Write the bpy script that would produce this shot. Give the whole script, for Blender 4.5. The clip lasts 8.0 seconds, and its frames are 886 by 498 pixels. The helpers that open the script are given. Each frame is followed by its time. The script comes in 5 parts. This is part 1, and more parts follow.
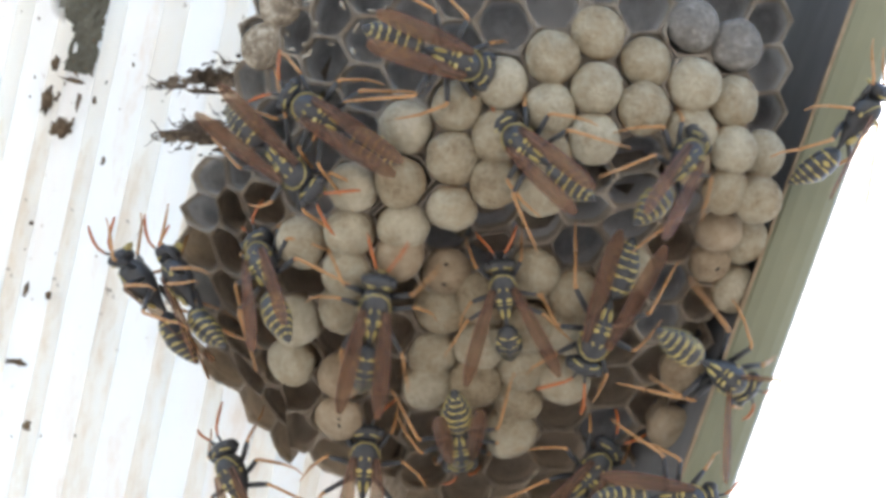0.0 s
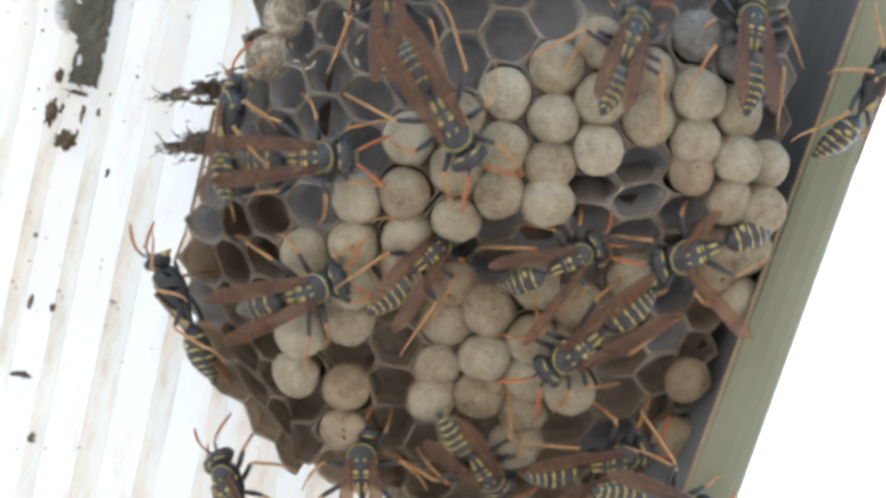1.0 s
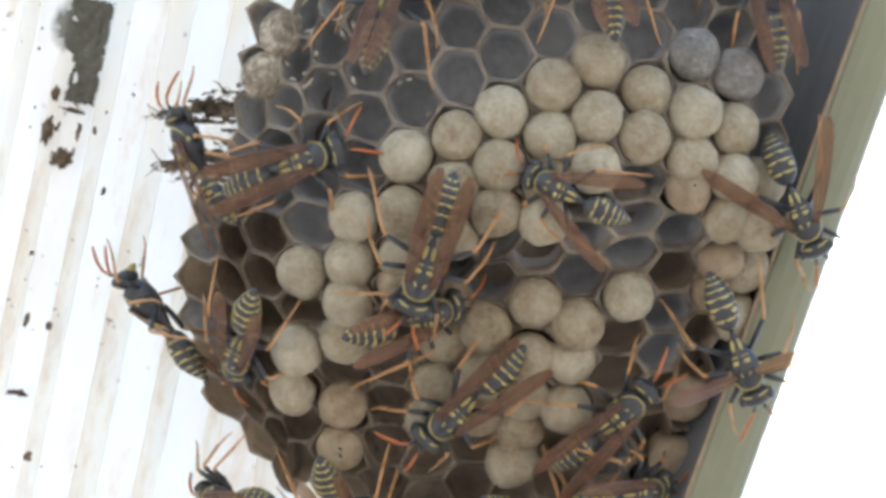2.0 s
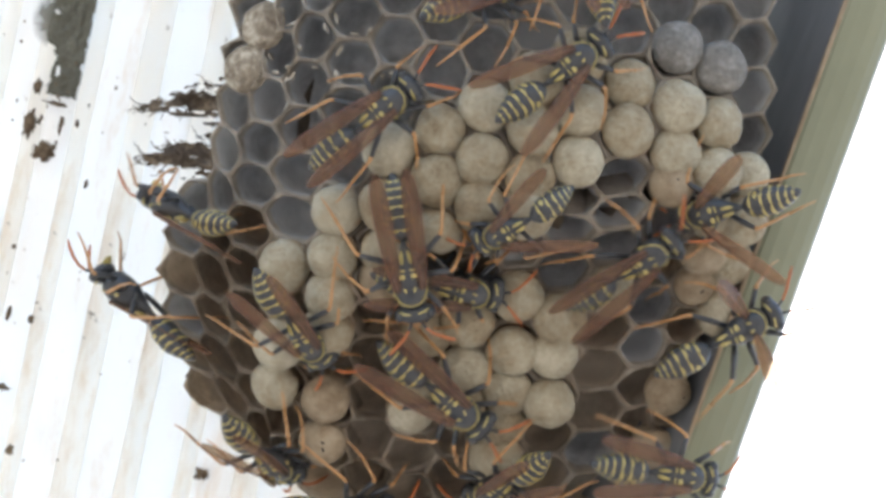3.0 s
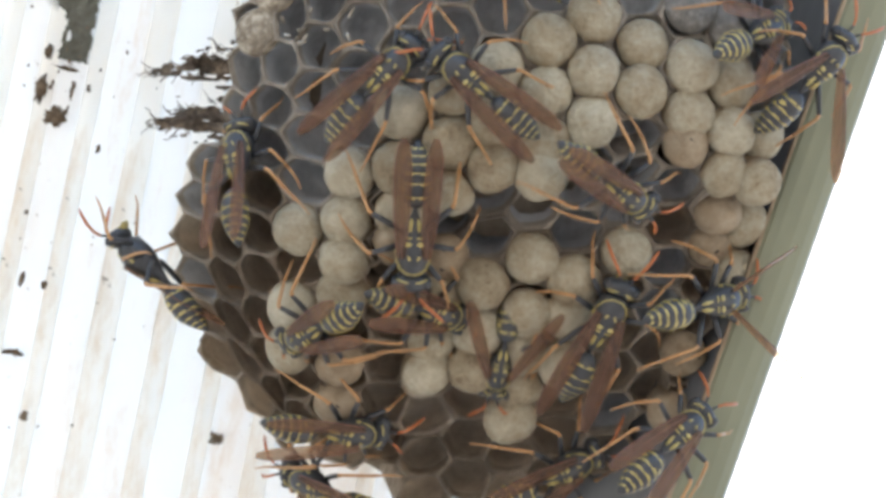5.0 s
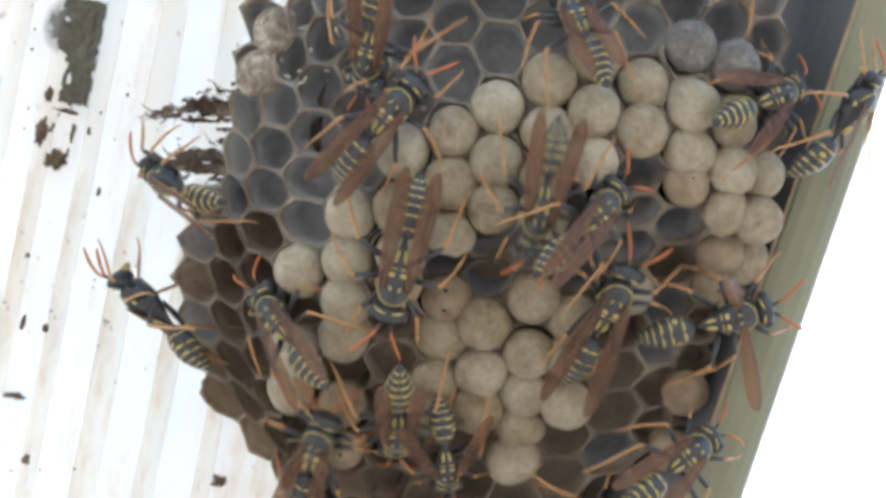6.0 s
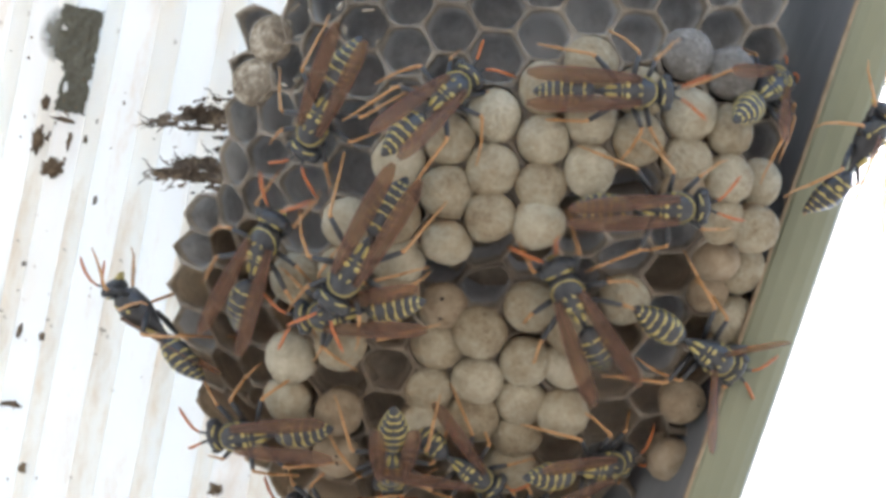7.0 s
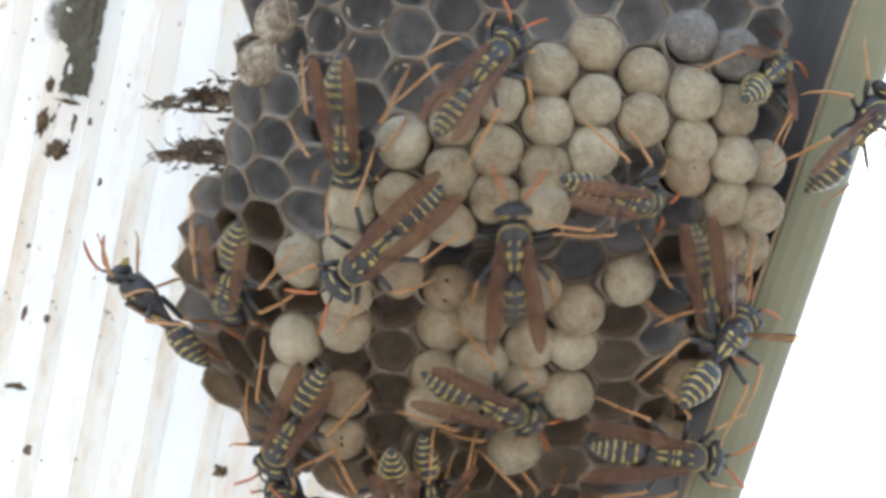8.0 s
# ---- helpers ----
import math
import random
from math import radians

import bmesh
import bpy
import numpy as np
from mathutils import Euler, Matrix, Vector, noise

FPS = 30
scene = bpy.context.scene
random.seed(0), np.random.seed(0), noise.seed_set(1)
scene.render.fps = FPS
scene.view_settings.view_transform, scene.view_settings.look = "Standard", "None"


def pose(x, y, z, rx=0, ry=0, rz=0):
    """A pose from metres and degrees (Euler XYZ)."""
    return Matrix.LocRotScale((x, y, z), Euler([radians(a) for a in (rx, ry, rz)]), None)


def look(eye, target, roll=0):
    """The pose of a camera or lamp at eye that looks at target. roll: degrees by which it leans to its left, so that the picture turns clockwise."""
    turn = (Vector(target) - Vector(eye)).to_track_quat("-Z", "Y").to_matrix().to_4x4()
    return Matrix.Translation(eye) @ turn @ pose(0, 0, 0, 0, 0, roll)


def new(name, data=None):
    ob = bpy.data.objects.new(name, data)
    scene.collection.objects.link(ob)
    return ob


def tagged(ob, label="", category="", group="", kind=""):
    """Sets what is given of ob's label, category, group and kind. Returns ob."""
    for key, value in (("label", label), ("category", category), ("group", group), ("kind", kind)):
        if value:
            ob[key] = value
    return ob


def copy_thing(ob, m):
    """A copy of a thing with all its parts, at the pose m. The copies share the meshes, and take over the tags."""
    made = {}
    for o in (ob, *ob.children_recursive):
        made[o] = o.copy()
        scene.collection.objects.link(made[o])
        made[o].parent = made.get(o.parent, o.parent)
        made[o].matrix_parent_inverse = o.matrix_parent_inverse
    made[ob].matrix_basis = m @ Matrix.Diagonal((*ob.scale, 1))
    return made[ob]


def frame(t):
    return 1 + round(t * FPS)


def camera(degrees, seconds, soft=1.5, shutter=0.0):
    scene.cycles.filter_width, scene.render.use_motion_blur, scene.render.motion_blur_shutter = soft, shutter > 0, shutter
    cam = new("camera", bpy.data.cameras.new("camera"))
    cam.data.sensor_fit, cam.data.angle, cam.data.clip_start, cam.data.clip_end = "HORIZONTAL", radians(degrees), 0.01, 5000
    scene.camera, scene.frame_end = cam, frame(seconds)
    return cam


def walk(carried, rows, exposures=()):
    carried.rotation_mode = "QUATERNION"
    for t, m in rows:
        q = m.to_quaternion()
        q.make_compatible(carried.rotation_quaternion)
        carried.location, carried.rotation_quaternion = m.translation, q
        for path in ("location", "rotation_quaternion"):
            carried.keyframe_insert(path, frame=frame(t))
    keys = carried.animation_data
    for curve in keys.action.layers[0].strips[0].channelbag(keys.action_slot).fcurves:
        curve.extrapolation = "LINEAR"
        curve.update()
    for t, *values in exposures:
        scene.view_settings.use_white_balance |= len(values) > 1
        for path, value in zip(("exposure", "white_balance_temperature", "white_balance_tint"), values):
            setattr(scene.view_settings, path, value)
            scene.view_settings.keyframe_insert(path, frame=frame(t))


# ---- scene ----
MM = 0.001
UP = Matrix.Rotation(radians(48), 4, "X")      # the roof's slope: everything hangs on it
D = 0.5                                         # from the lens to the comb


def view(x, z, away, roll):
    """The lens, away metres before the comb, aimed at the point x, z (mm) of it."""
    return UP @ look((0, -away, 0), (x * MM, 0, z * MM), roll)


# camera
cam = camera(10.3, 8.0, soft=3.6, shutter=0.4)
walk(cam, [
    (0, view(-0.450, -3.508, D / 0.993, 0.9)),
    (0.5, view(-0.667, -1.982, D / 0.993, 0.8)),
    (1, view(-0.914, -2.378, D / 0.993, 0.75)),
    (1.5, view(-0.841, -0.878, D / 0.993, 0.75)),
    (1.7, view(-0.804, -0.515, D / 0.994, 0.75)),
    (2.8, view(0.726, -0.566, D / 0.995, 0.8)),
    (3, view(1.170, -1.124, D / 0.996, 0.82)),
    (3.5, view(2.323, -1.587, D / 0.996, 0.78)),
    (4, view(1.717, -2.500, D / 0.997, 0.63)),
    (4.5, view(0.376, -4.132, D / 0.9975, 0.55)),
    (4.7, view(0.129, -5.028, D / 0.998, 0.48)),
    (5.8, view(-0.444, -2.966, D / 1, 0.05)),
    (6, view(-0.356, -0.851, D / 1, 0)),
    (6.5, view(-0.086, 0.816, D / 1, 0)),
    (7, view(0.000, 0.000, D / 1, 0)),
    (7.5, view(-0.178, -1.138, D / 1, 0)),
    (8, view(-0.480, -1.882, D / 1, -0.08)),
])

# daylight: sun above the translucent roof, sky all round
world = bpy.data.worlds.new("sky")
scene.world = world
world.use_nodes = True
wn = world.node_tree
sky = wn.nodes.new("ShaderNodeTexSky")
sky.sky_type, sky.sun_disc = "NISHITA", False
sky.sun_elevation, sky.sun_rotation = radians(58), radians(-20)
sky.dust_density = 3.0
wn.nodes["Background"].inputs["Strength"].default_value = 0.15
wn.links.new(sky.outputs[0], wn.nodes["Background"].inputs["Color"])
sun = new("sun", bpy.data.lights.new("sun", "SUN"))
sun.data.energy, sun.data.angle, sun.data.color = 1.85, radians(0.6), (1, 0.97, 0.92)
sun.matrix_world = look((-0.34 * 5, 0.93 * 5 * 0.53, 5 * 0.85), (0, 0, 0))
scene.view_settings.exposure = 2.06


# ---- materials ----
def material(name, rough=0.6, metal=0.0):
    m = bpy.data.materials.new(name)
    m.use_nodes = True
    b = m.node_tree.nodes["Principled BSDF"]
    b.inputs["Roughness"].default_value, b.inputs["Metallic"].default_value = rough, metal
    return m, m.node_tree, b


def node(tree, kind, **values):
    n = tree.nodes.new("ShaderNode" + kind)
    for k, v in values.items():
        n.inputs[k.replace("_", " ")].default_value = v
    return n


def ramp(tree, source, stops):
    n = tree.nodes.new("ShaderNodeValToRGB")
    e = n.color_ramp.elements
    while len(e) < len(stops):
        e.new(0.5)
    for el, (p, c) in zip(e, stops):
        el.position, el.color = p, (*c, 1)
    tree.links.new(source, n.inputs["Fac"])
    return n


def noisy(name, stops, scale, rough=0.7, bump=0.3, height=0.1 * MM, detail=6, stretch=(1, 1, 1), spread=0.0, fine=4.0, metal=0.0, skirt=None, grain=0.45, thin=0.0):
    """Colour from noise at two scales, relief from the finer one. scale: features per metre."""
    m, t, b = material(name, rough, metal)
    co = t.nodes.new("ShaderNodeTexCoord")
    mp = node(t, "Mapping", Scale=stretch)
    t.links.new(co.outputs["Object"], mp.inputs["Vector"])
    big = node(t, "TexNoise", Scale=scale, Detail=detail, Roughness=0.6)
    small = node(t, "TexNoise", Scale=scale * fine, Detail=4.0, Roughness=0.65)
    for n in (big, small):
        n.noise_dimensions = "4D"
        t.links.new(mp.outputs[0], n.inputs["Vector"])
    info = t.nodes.new("ShaderNodeObjectInfo")
    seed = node(t, "Math")
    seed.operation = "MULTIPLY"
    seed.inputs[1].default_value = 37.0
    t.links.new(info.outputs["Random"], seed.inputs[0])
    for n in (big, small):
        t.links.new(seed.outputs[0], n.inputs["W"])
    mix = node(t, "Math")
    mix.operation = "MULTIPLY_ADD"
    mix.inputs[1].default_value = grain
    t.links.new(small.outputs["Fac"], mix.inputs[0])
    half = node(t, "Math")
    half.operation = "MULTIPLY"
    half.inputs[1].default_value = 1 - grain
    t.links.new(big.outputs["Fac"], half.inputs[0])
    t.links.new(half.outputs[0], mix.inputs[2])
    out = mix.outputs[0]
    if spread:
        sh = node(t, "Math")
        sh.operation = "MULTIPLY_ADD"
        sh.inputs[1].default_value = spread
        t.links.new(info.outputs["Random"], sh.inputs[0])
        off = node(t, "Math")
        off.operation = "SUBTRACT"
        off.inputs[1].default_value = spread / 2
        t.links.new(out, off.inputs[0])
        t.links.new(off.outputs[0], sh.inputs[2])
        out = sh.outputs[0]
    r = ramp(t, out, stops)
    colour = r.outputs[0]
    if skirt:
        # browner towards the cell's mouth
        xyz = node(t, "SeparateXYZ")
        t.links.new(co.outputs["Object"], xyz.inputs[0])
        edge = node(t, "Math")
        edge.operation = "MULTIPLY_ADD"
        edge.inputs[1].default_value = 0.9
        t.links.new(big.outputs["Fac"], edge.inputs[0])
        t.links.new(xyz.outputs["Z"], edge.inputs[2])
        band = ramp(t, edge.outputs[0], [(0.45, (0.75, 0.75, 0.75)), (0.95, (0, 0, 0))])
        mixed = t.nodes.new("ShaderNodeMixRGB")
        mixed.inputs["Color2"].default_value = (*skirt, 1)
        t.links.new(band.outputs[0], mixed.inputs["Fac"])
        t.links.new(colour, mixed.inputs["Color1"])
        colour = mixed.outputs[0]
    t.links.new(colour, b.inputs["Base Color"])
    if bump:
        bp = node(t, "Bump", Strength=bump, Distance=height)
        t.links.new(small.outputs["Fac"], bp.inputs["Height"])
        t.links.new(bp.outputs[0], b.inputs["Normal"])
    if thin:
        glow = node(t, "BsdfTranslucent")
        t.links.new(colour, glow.inputs["Color"])
        blend = node(t, "MixShader", Fac=thin)
        t.links.new(b.outputs[0], blend.inputs[1])
        t.links.new(glow.outputs[0], blend.inputs[2])
        t.links.new(blend.outputs[0], t.nodes["Material Output"].inputs["Surface"])
    return m


PAPER = noisy("nest paper", [(0.30, (0.30, 0.262, 0.215)), (0.5, (0.52, 0.47, 0.40)), (0.68, (0.69, 0.645, 0.57))], 260, 0.9, 0.7, 0.3 * MM, stretch=(1, 0.5, 1), spread=0.18, thin=0.5)
RIM = noisy("cell rim paper", [(0.34, (0.27, 0.23, 0.185)), (0.54, (0.47, 0.415, 0.34)), (0.74, (0.68, 0.62, 0.53))], 210, 0.9, 0.6, 0.2 * MM, spread=0.16, thin=0.4)
CAP = noisy("silk cap", [(0.24, (0.19, 0.14, 0.085)), (0.38, (0.30, 0.245, 0.16)), (0.54, (0.385, 0.34, 0.245)), (0.76, (0.52, 0.48, 0.365))], 1.3, 0.9, 0.9, 0.55 * MM, detail=5, spread=0.3, fine=4, grain=0.25, skirt=(0.33, 0.225, 0.125))
CAP_GREY = noisy("grey silk cap", [(0.34, (0.13, 0.122, 0.11)), (0.5, (0.215, 0.203, 0.185)), (0.64, (0.36, 0.345, 0.32))], 1.8, 0.8, 1.0, 0.6 * MM, fine=3)
CAP_TAN = noisy("tan silk cap", [(0.3, (0.21, 0.15, 0.09)), (0.5, (0.35, 0.275, 0.185)), (0.7, (0.46, 0.385, 0.28))], 1.6, 0.9, 0.8, 0.45 * MM, spread=0.16, fine=5, grain=0.2)
SCRAP = noisy("torn silk", [(0.3, (0.40, 0.34, 0.26)), (0.7, (0.72, 0.68, 0.58))], 900, 0.5, 0.5, 0.1 * MM)
CAP_OLD = noisy("mottled old cap", [(0.38, (0.13, 0.10, 0.07)), (0.50, (0.26, 0.215, 0.155)), (0.62, (0.56, 0.50, 0.40))], 1.2, 0.9, 1.0, 0.6 * MM, fine=3)
# pale and bluish: the haze over the open cells is put into this colour
HAZED_INNER = noisy("cell interior", [(0.3, (0.41, 0.42, 0.428)), (0.6, (0.66, 0.673, 0.683))], 300, 0.95, 0.3, spread=0.25, thin=0.28)
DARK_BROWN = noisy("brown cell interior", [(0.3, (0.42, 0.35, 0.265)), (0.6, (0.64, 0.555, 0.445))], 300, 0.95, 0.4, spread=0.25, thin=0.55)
BROWN = noisy("brown nest paper", [(0.30, (0.28, 0.225, 0.165)), (0.5, (0.46, 0.39, 0.30)), (0.68, (0.62, 0.55, 0.455))], 240, 0.9, 0.8, 0.35 * MM, spread=0.2, thin=0.5)
HOLE_SHADE = noisy("hole", [(0.3, (0.02, 0.016, 0.012)), (0.7, (0.04, 0.03, 0.025))], 900, 0.95, 0.2)
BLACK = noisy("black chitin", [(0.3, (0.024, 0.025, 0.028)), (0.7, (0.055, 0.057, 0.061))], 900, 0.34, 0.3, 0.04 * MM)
YELLOW = noisy("yellow chitin", [(0.3, (0.39, 0.30, 0.085)), (0.7, (0.50, 0.42, 0.17))], 700, 0.38, 0.15, 0.03 * MM)
ORANGE = noisy("orange leg chitin", [(0.3, (0.37, 0.18, 0.065)), (0.7, (0.53, 0.30, 0.13))], 800, 0.4, 0.15, 0.03 * MM)
FEELER = noisy("rust antenna chitin", [(0.3, (0.34, 0.09, 0.03)), (0.7, (0.5, 0.17, 0.05))], 900, 0.45, 0.1, 0.02 * MM)
# the web's grey is raised and blued, with haze put into it
BEAM_DARK = noisy("dark grey hazed steel", [(0.3, (0.105, 0.112, 0.122)), (0.6, (0.185, 0.192, 0.20))], 60, 0.6, 0.4, 0.2 * MM, stretch=(1, 1, 0.2))
BEAM_GREEN = noisy("green paint", [(0.3, (0.18, 0.185, 0.118)), (0.6, (0.235, 0.24, 0.158))], 40, 0.45, 0.15, 0.08 * MM, stretch=(1, 1, 0.4))
EDGE = noisy("worn paint edge", [(0.3, (0.24, 0.17, 0.105)), (0.7, (0.42, 0.33, 0.23))], 200, 0.8, 0.4, 0.1 * MM)
PLASTER = noisy("plaster", [(0.3, (0.48, 0.45, 0.40)), (0.7, (0.66, 0.63, 0.58))], 6, 0.9, 0.4, 0.002, fine=10)
DIRT = noisy("crusted dirt", [(0.3, (0.07, 0.047, 0.03)), (0.5, (0.15, 0.105, 0.065)), (0.68, (0.32, 0.235, 0.15))], 500, 0.95, 0.8, 0.3 * MM)
YARD = noisy("pale gravel", [(0.3, (0.20, 0.185, 0.16)), (0.7, (0.34, 0.315, 0.275))], 3, 0.95, 0.5, 0.02, fine=12)


def wing_material():
    m, t, b = material("smoky amber wing", 0.3)
    co = t.nodes.new("ShaderNodeTexCoord")
    n = node(t, "TexNoise", Scale=260.0, Detail=3.0)
    t.links.new(co.outputs["Object"], n.inputs["Vector"])
    r = ramp(t, n.outputs["Fac"], [(0.25, (0.14, 0.082, 0.064)), (0.75, (0.24, 0.148, 0.118))])
    t.links.new(r.outputs[0], b.inputs["Base Color"])
    glow = node(t, "BsdfTranslucent", Color=(0.54, 0.30, 0.16, 1))
    clear = node(t, "BsdfTransparent", Color=(0.93, 0.85, 0.73, 1))
    a, c = node(t, "MixShader", Fac=0.42), node(t, "MixShader", Fac=0.56)
    t.links.new(b.outputs[0], a.inputs[1])
    t.links.new(glow.outputs[0], a.inputs[2])
    t.links.new(a.outputs[0], c.inputs[1])
    t.links.new(clear.outputs[0], c.inputs[2])
    t.links.new(c.outputs[0], t.nodes["Material Output"].inputs["Surface"])
    return m


WING = wing_material()
VEIN = noisy("wing vein", [(0.3, (0.10, 0.045, 0.028)), (0.7, (0.16, 0.075, 0.045))], 800, 0.5, 0.1)


def sheet_material(name, stops, scale, through_light=0.38):
    """Translucent plastic; grime runs along the ribs."""
    m, t, b = material(name, 0.35)
    co = t.nodes.new("ShaderNodeTexCoord")
    streak = node(t, "TexNoise", Scale=scale, Detail=5.0, Roughness=0.6)
    mp = node(t, "Mapping", Scale=(1, 1, 0.04))
    t.links.new(co.outputs["Object"], mp.inputs["Vector"])
    t.links.new(mp.outputs[0], streak.inputs["Vector"])
    fine = node(t, "TexNoise", Scale=300.0, Detail=8.0, Roughness=0.75)
    mp2 = node(t, "Mapping", Scale=(1, 1, 0.3))
    t.links.new(co.outputs["Object"], mp2.inputs["Vector"])
    t.links.new(mp2.outputs[0], fine.inputs["Vector"])
    k = node(t, "Math")
    k.operation = "MULTIPLY"
    t.links.new(streak.outputs["Fac"], k.inputs[0])
    t.links.new(fine.outputs["Fac"], k.inputs[1])
    r = ramp(t, k.outputs[0], stops)
    broad = node(t, "TexNoise", Scale=55.0, Detail=7.0, Roughness=0.65)
    mp3 = node(t, "Mapping", Scale=(1, 1, 0.35))
    t.links.new(co.outputs["Object"], mp3.inputs["Vector"])
    t.links.new(mp3.outputs[0], broad.inputs["Vector"])
    patch = ramp(t, broad.outputs["Fac"], [(0.53, (0, 0, 0)), (0.72, (0.42, 0.42, 0.42))])
    stained = t.nodes.new("ShaderNodeMixRGB")
    stained.inputs["Color2"].default_value = (0.66, 0.56, 0.44, 1)
    t.links.new(patch.outputs[0], stained.inputs["Fac"])
    t.links.new(r.outputs[0], stained.inputs["Color1"])
    # fly specks and grit, denser where the sheet is stained
    grit = node(t, "TexNoise", Scale=520.0, Detail=3.0, Roughness=0.6)
    t.links.new(co.outputs["Object"], grit.inputs["Vector"])
    more = node(t, "Math")
    more.operation = "MULTIPLY_ADD"
    more.inputs[1].default_value = 0.35
    t.links.new(broad.outputs["Fac"], more.inputs[0])
    t.links.new(grit.outputs["Fac"], more.inputs[2])
    dots = ramp(t, more.outputs[0], [(0.85, (0, 0, 0)), (0.92, (0.7, 0.7, 0.7))])
    specked = t.nodes.new("ShaderNodeMixRGB")
    specked.inputs["Color2"].default_value = (0.20, 0.14, 0.09, 1)
    t.links.new(dots.outputs[0], specked.inputs["Fac"])
    t.links.new(stained.outputs[0], specked.inputs["Color1"])
    r = specked
    t.links.new(r.outputs[0], b.inputs["Base Color"])
    bp = node(t, "Bump", Strength=0.3, Distance=0.2 * MM)
    t.links.new(fine.outputs["Fac"], bp.inputs["Height"])
    t.links.new(bp.outputs[0], b.inputs["Normal"])
    glow = node(t, "BsdfTranslucent")
    t.links.new(r.outputs[0], glow.inputs["Color"])
    mix = node(t, "MixShader", Fac=through_light)
    t.links.new(b.outputs[0], mix.inputs[1])
    t.links.new(glow.outputs[0], mix.inputs[2])
    t.links.new(mix.outputs[0], t.nodes["Material Output"].inputs["Surface"])
    return m


SHEET = sheet_material("translucent white roofing", [(0.16, (0.73, 0.775, 0.80)), (0.28, (0.74, 0.765, 0.77)), (0.42, (0.62, 0.55, 0.465))], 130.0, 0.38)
RIB = sheet_material("grimy cream rib", [(0.14, (0.95, 0.955, 0.95)), (0.26, (0.96, 0.935, 0.885)), (0.40, (0.80, 0.68, 0.55))], 90.0, 0.93)


# ---- building helpers ----
def mesh_of(bm, name, *mats, smooth=True):
    bm.normal_update()
    me = bpy.data.meshes.new(name)
    bm.to_mesh(me)
    bm.free()
    for m in mats:
        me.materials.append(m)
    if smooth:
        me.polygons.foreach_set("use_smooth", [True] * len(me.polygons))
    return me


def part(name, data, parent, label="", at=None):
    ob = new(name, data)
    ob.parent = parent
    if at is not None:
        ob.matrix_basis = at
    return tagged(ob, label)


def tube(bm, path, radii, sides=7, mat=0, flat=1.0):
    """A tapering tube along a path, closed at both ends."""
    path = [Vector(p) for p in path]
    rings, side = [], None
    for k, p in enumerate(path):
        d = (path[min(k + 1, len(path) - 1)] - path[max(k - 1, 0)]).normalized()
        if side is None:
            side = d.orthogonal().normalized()
        side = (side - d * side.dot(d)).normalized()
        up = d.cross(side)
        rings.append([bm.verts.new(p + (side * math.cos(a) + up * math.sin(a) * flat) * radii[k])
                      for a in (2 * math.pi * i / sides for i in range(sides))])
    for a, b in zip(rings, rings[1:]):
        for i in range(sides):
            bm.faces.new((a[i], a[(i + 1) % sides], b[(i + 1) % sides], b[i])).material_index = mat
    for r, flip in ((rings[0], True), (rings[-1], False)):
        bm.faces.new(r[::-1] if flip else r).material_index = mat


def lathe(bm, profile, sides=20, squash=(1, 1), bend=None, paint=None):
    """A body along -Y from (y, radius) pairs; paint(y, angle) gives the material slot."""
    rings = []
    for y, r in profile:
        ring = []
        for i in range(sides):
            a = 2 * math.pi * i / sides
            p = Vector((math.cos(a) * r * squash[0], y, math.sin(a) * r * squash[1]))
            ring.append(bm.verts.new(bend(p) if bend else p))
        rings.append(ring)
    for k, (a, b) in enumerate(zip(rings, rings[1:])):
        for i in range(sides):
            f = bm.faces.new((a[i], a[(i + 1) % sides], b[(i + 1) % sides], b[i]))
            if paint:
                f.material_index = paint((profile[k][0] + profile[k + 1][0]) / 2, 2 * math.pi * (i + 0.5) / sides)
    bm.faces.new(rings[0][::-1])
    bm.faces.new(rings[-1])
    bmesh.ops.recalc_face_normals(bm, faces=bm.faces)


def blob(bm, at, size, mat=0, u=12, v=8, turn=None):
    m = Matrix.Translation(at) @ (turn or Matrix()) @ Matrix.Diagonal((*size, 1))
    made = bmesh.ops.create_uvsphere(bm, u_segments=u, v_segments=v, radius=1, matrix=m)
    for f in {f for vert in made["verts"] for f in vert.link_faces}:
        f.material_index = mat


def stand(ob, m):
    ob.matrix_basis = UP @ m
    return ob


# ---- the comb's face: how far it lies behind the plane y = 0, in mm ----
def smooth(a, b, v):
    k = min(1, max(0, (v - a) / (b - a)))
    return k * k * (3 - 2 * k)


def depth(x, z):
    y = 14 * max(0, (6.7 - x) / 33.3) ** 2 + 8 * min(1.05, max(0, (x - 6.7) / 25.9) ** 2)
    y += 14 * max(0, (8.1 - z) / 33.3) ** 2 + 2 * max(0, (z - 8.1) / 17) ** 2
    # the ledge below the older, thicker upper half
    return y + 5.5 * smooth(2.4, -1.0, z) * smooth(-8, 1, x)


def face(x, z, e=2.0):
    """The point of the comb's face at x, z and its outward normal over a reach of e, in mm."""
    gx = (depth(x + e, z) - depth(x - e, z)) / (2 * e)
    gz = (depth(x, z + e) - depth(x, z - e)) / (2 * e)
    return Vector((x, depth(x, z), z)), Vector((gx, -1, gz)).normalized()


# ---- roof sheet, beam, surroundings ----
LEAN = math.atan(0.345)


RIB_LINE = ((-0.85, 0.03), (-0.65, -0.03), (-0.4, -0.09), (-0.15, -0.12), (0.15, -0.12), (0.4, -0.09), (0.65, -0.03), (0.85, 0.03))


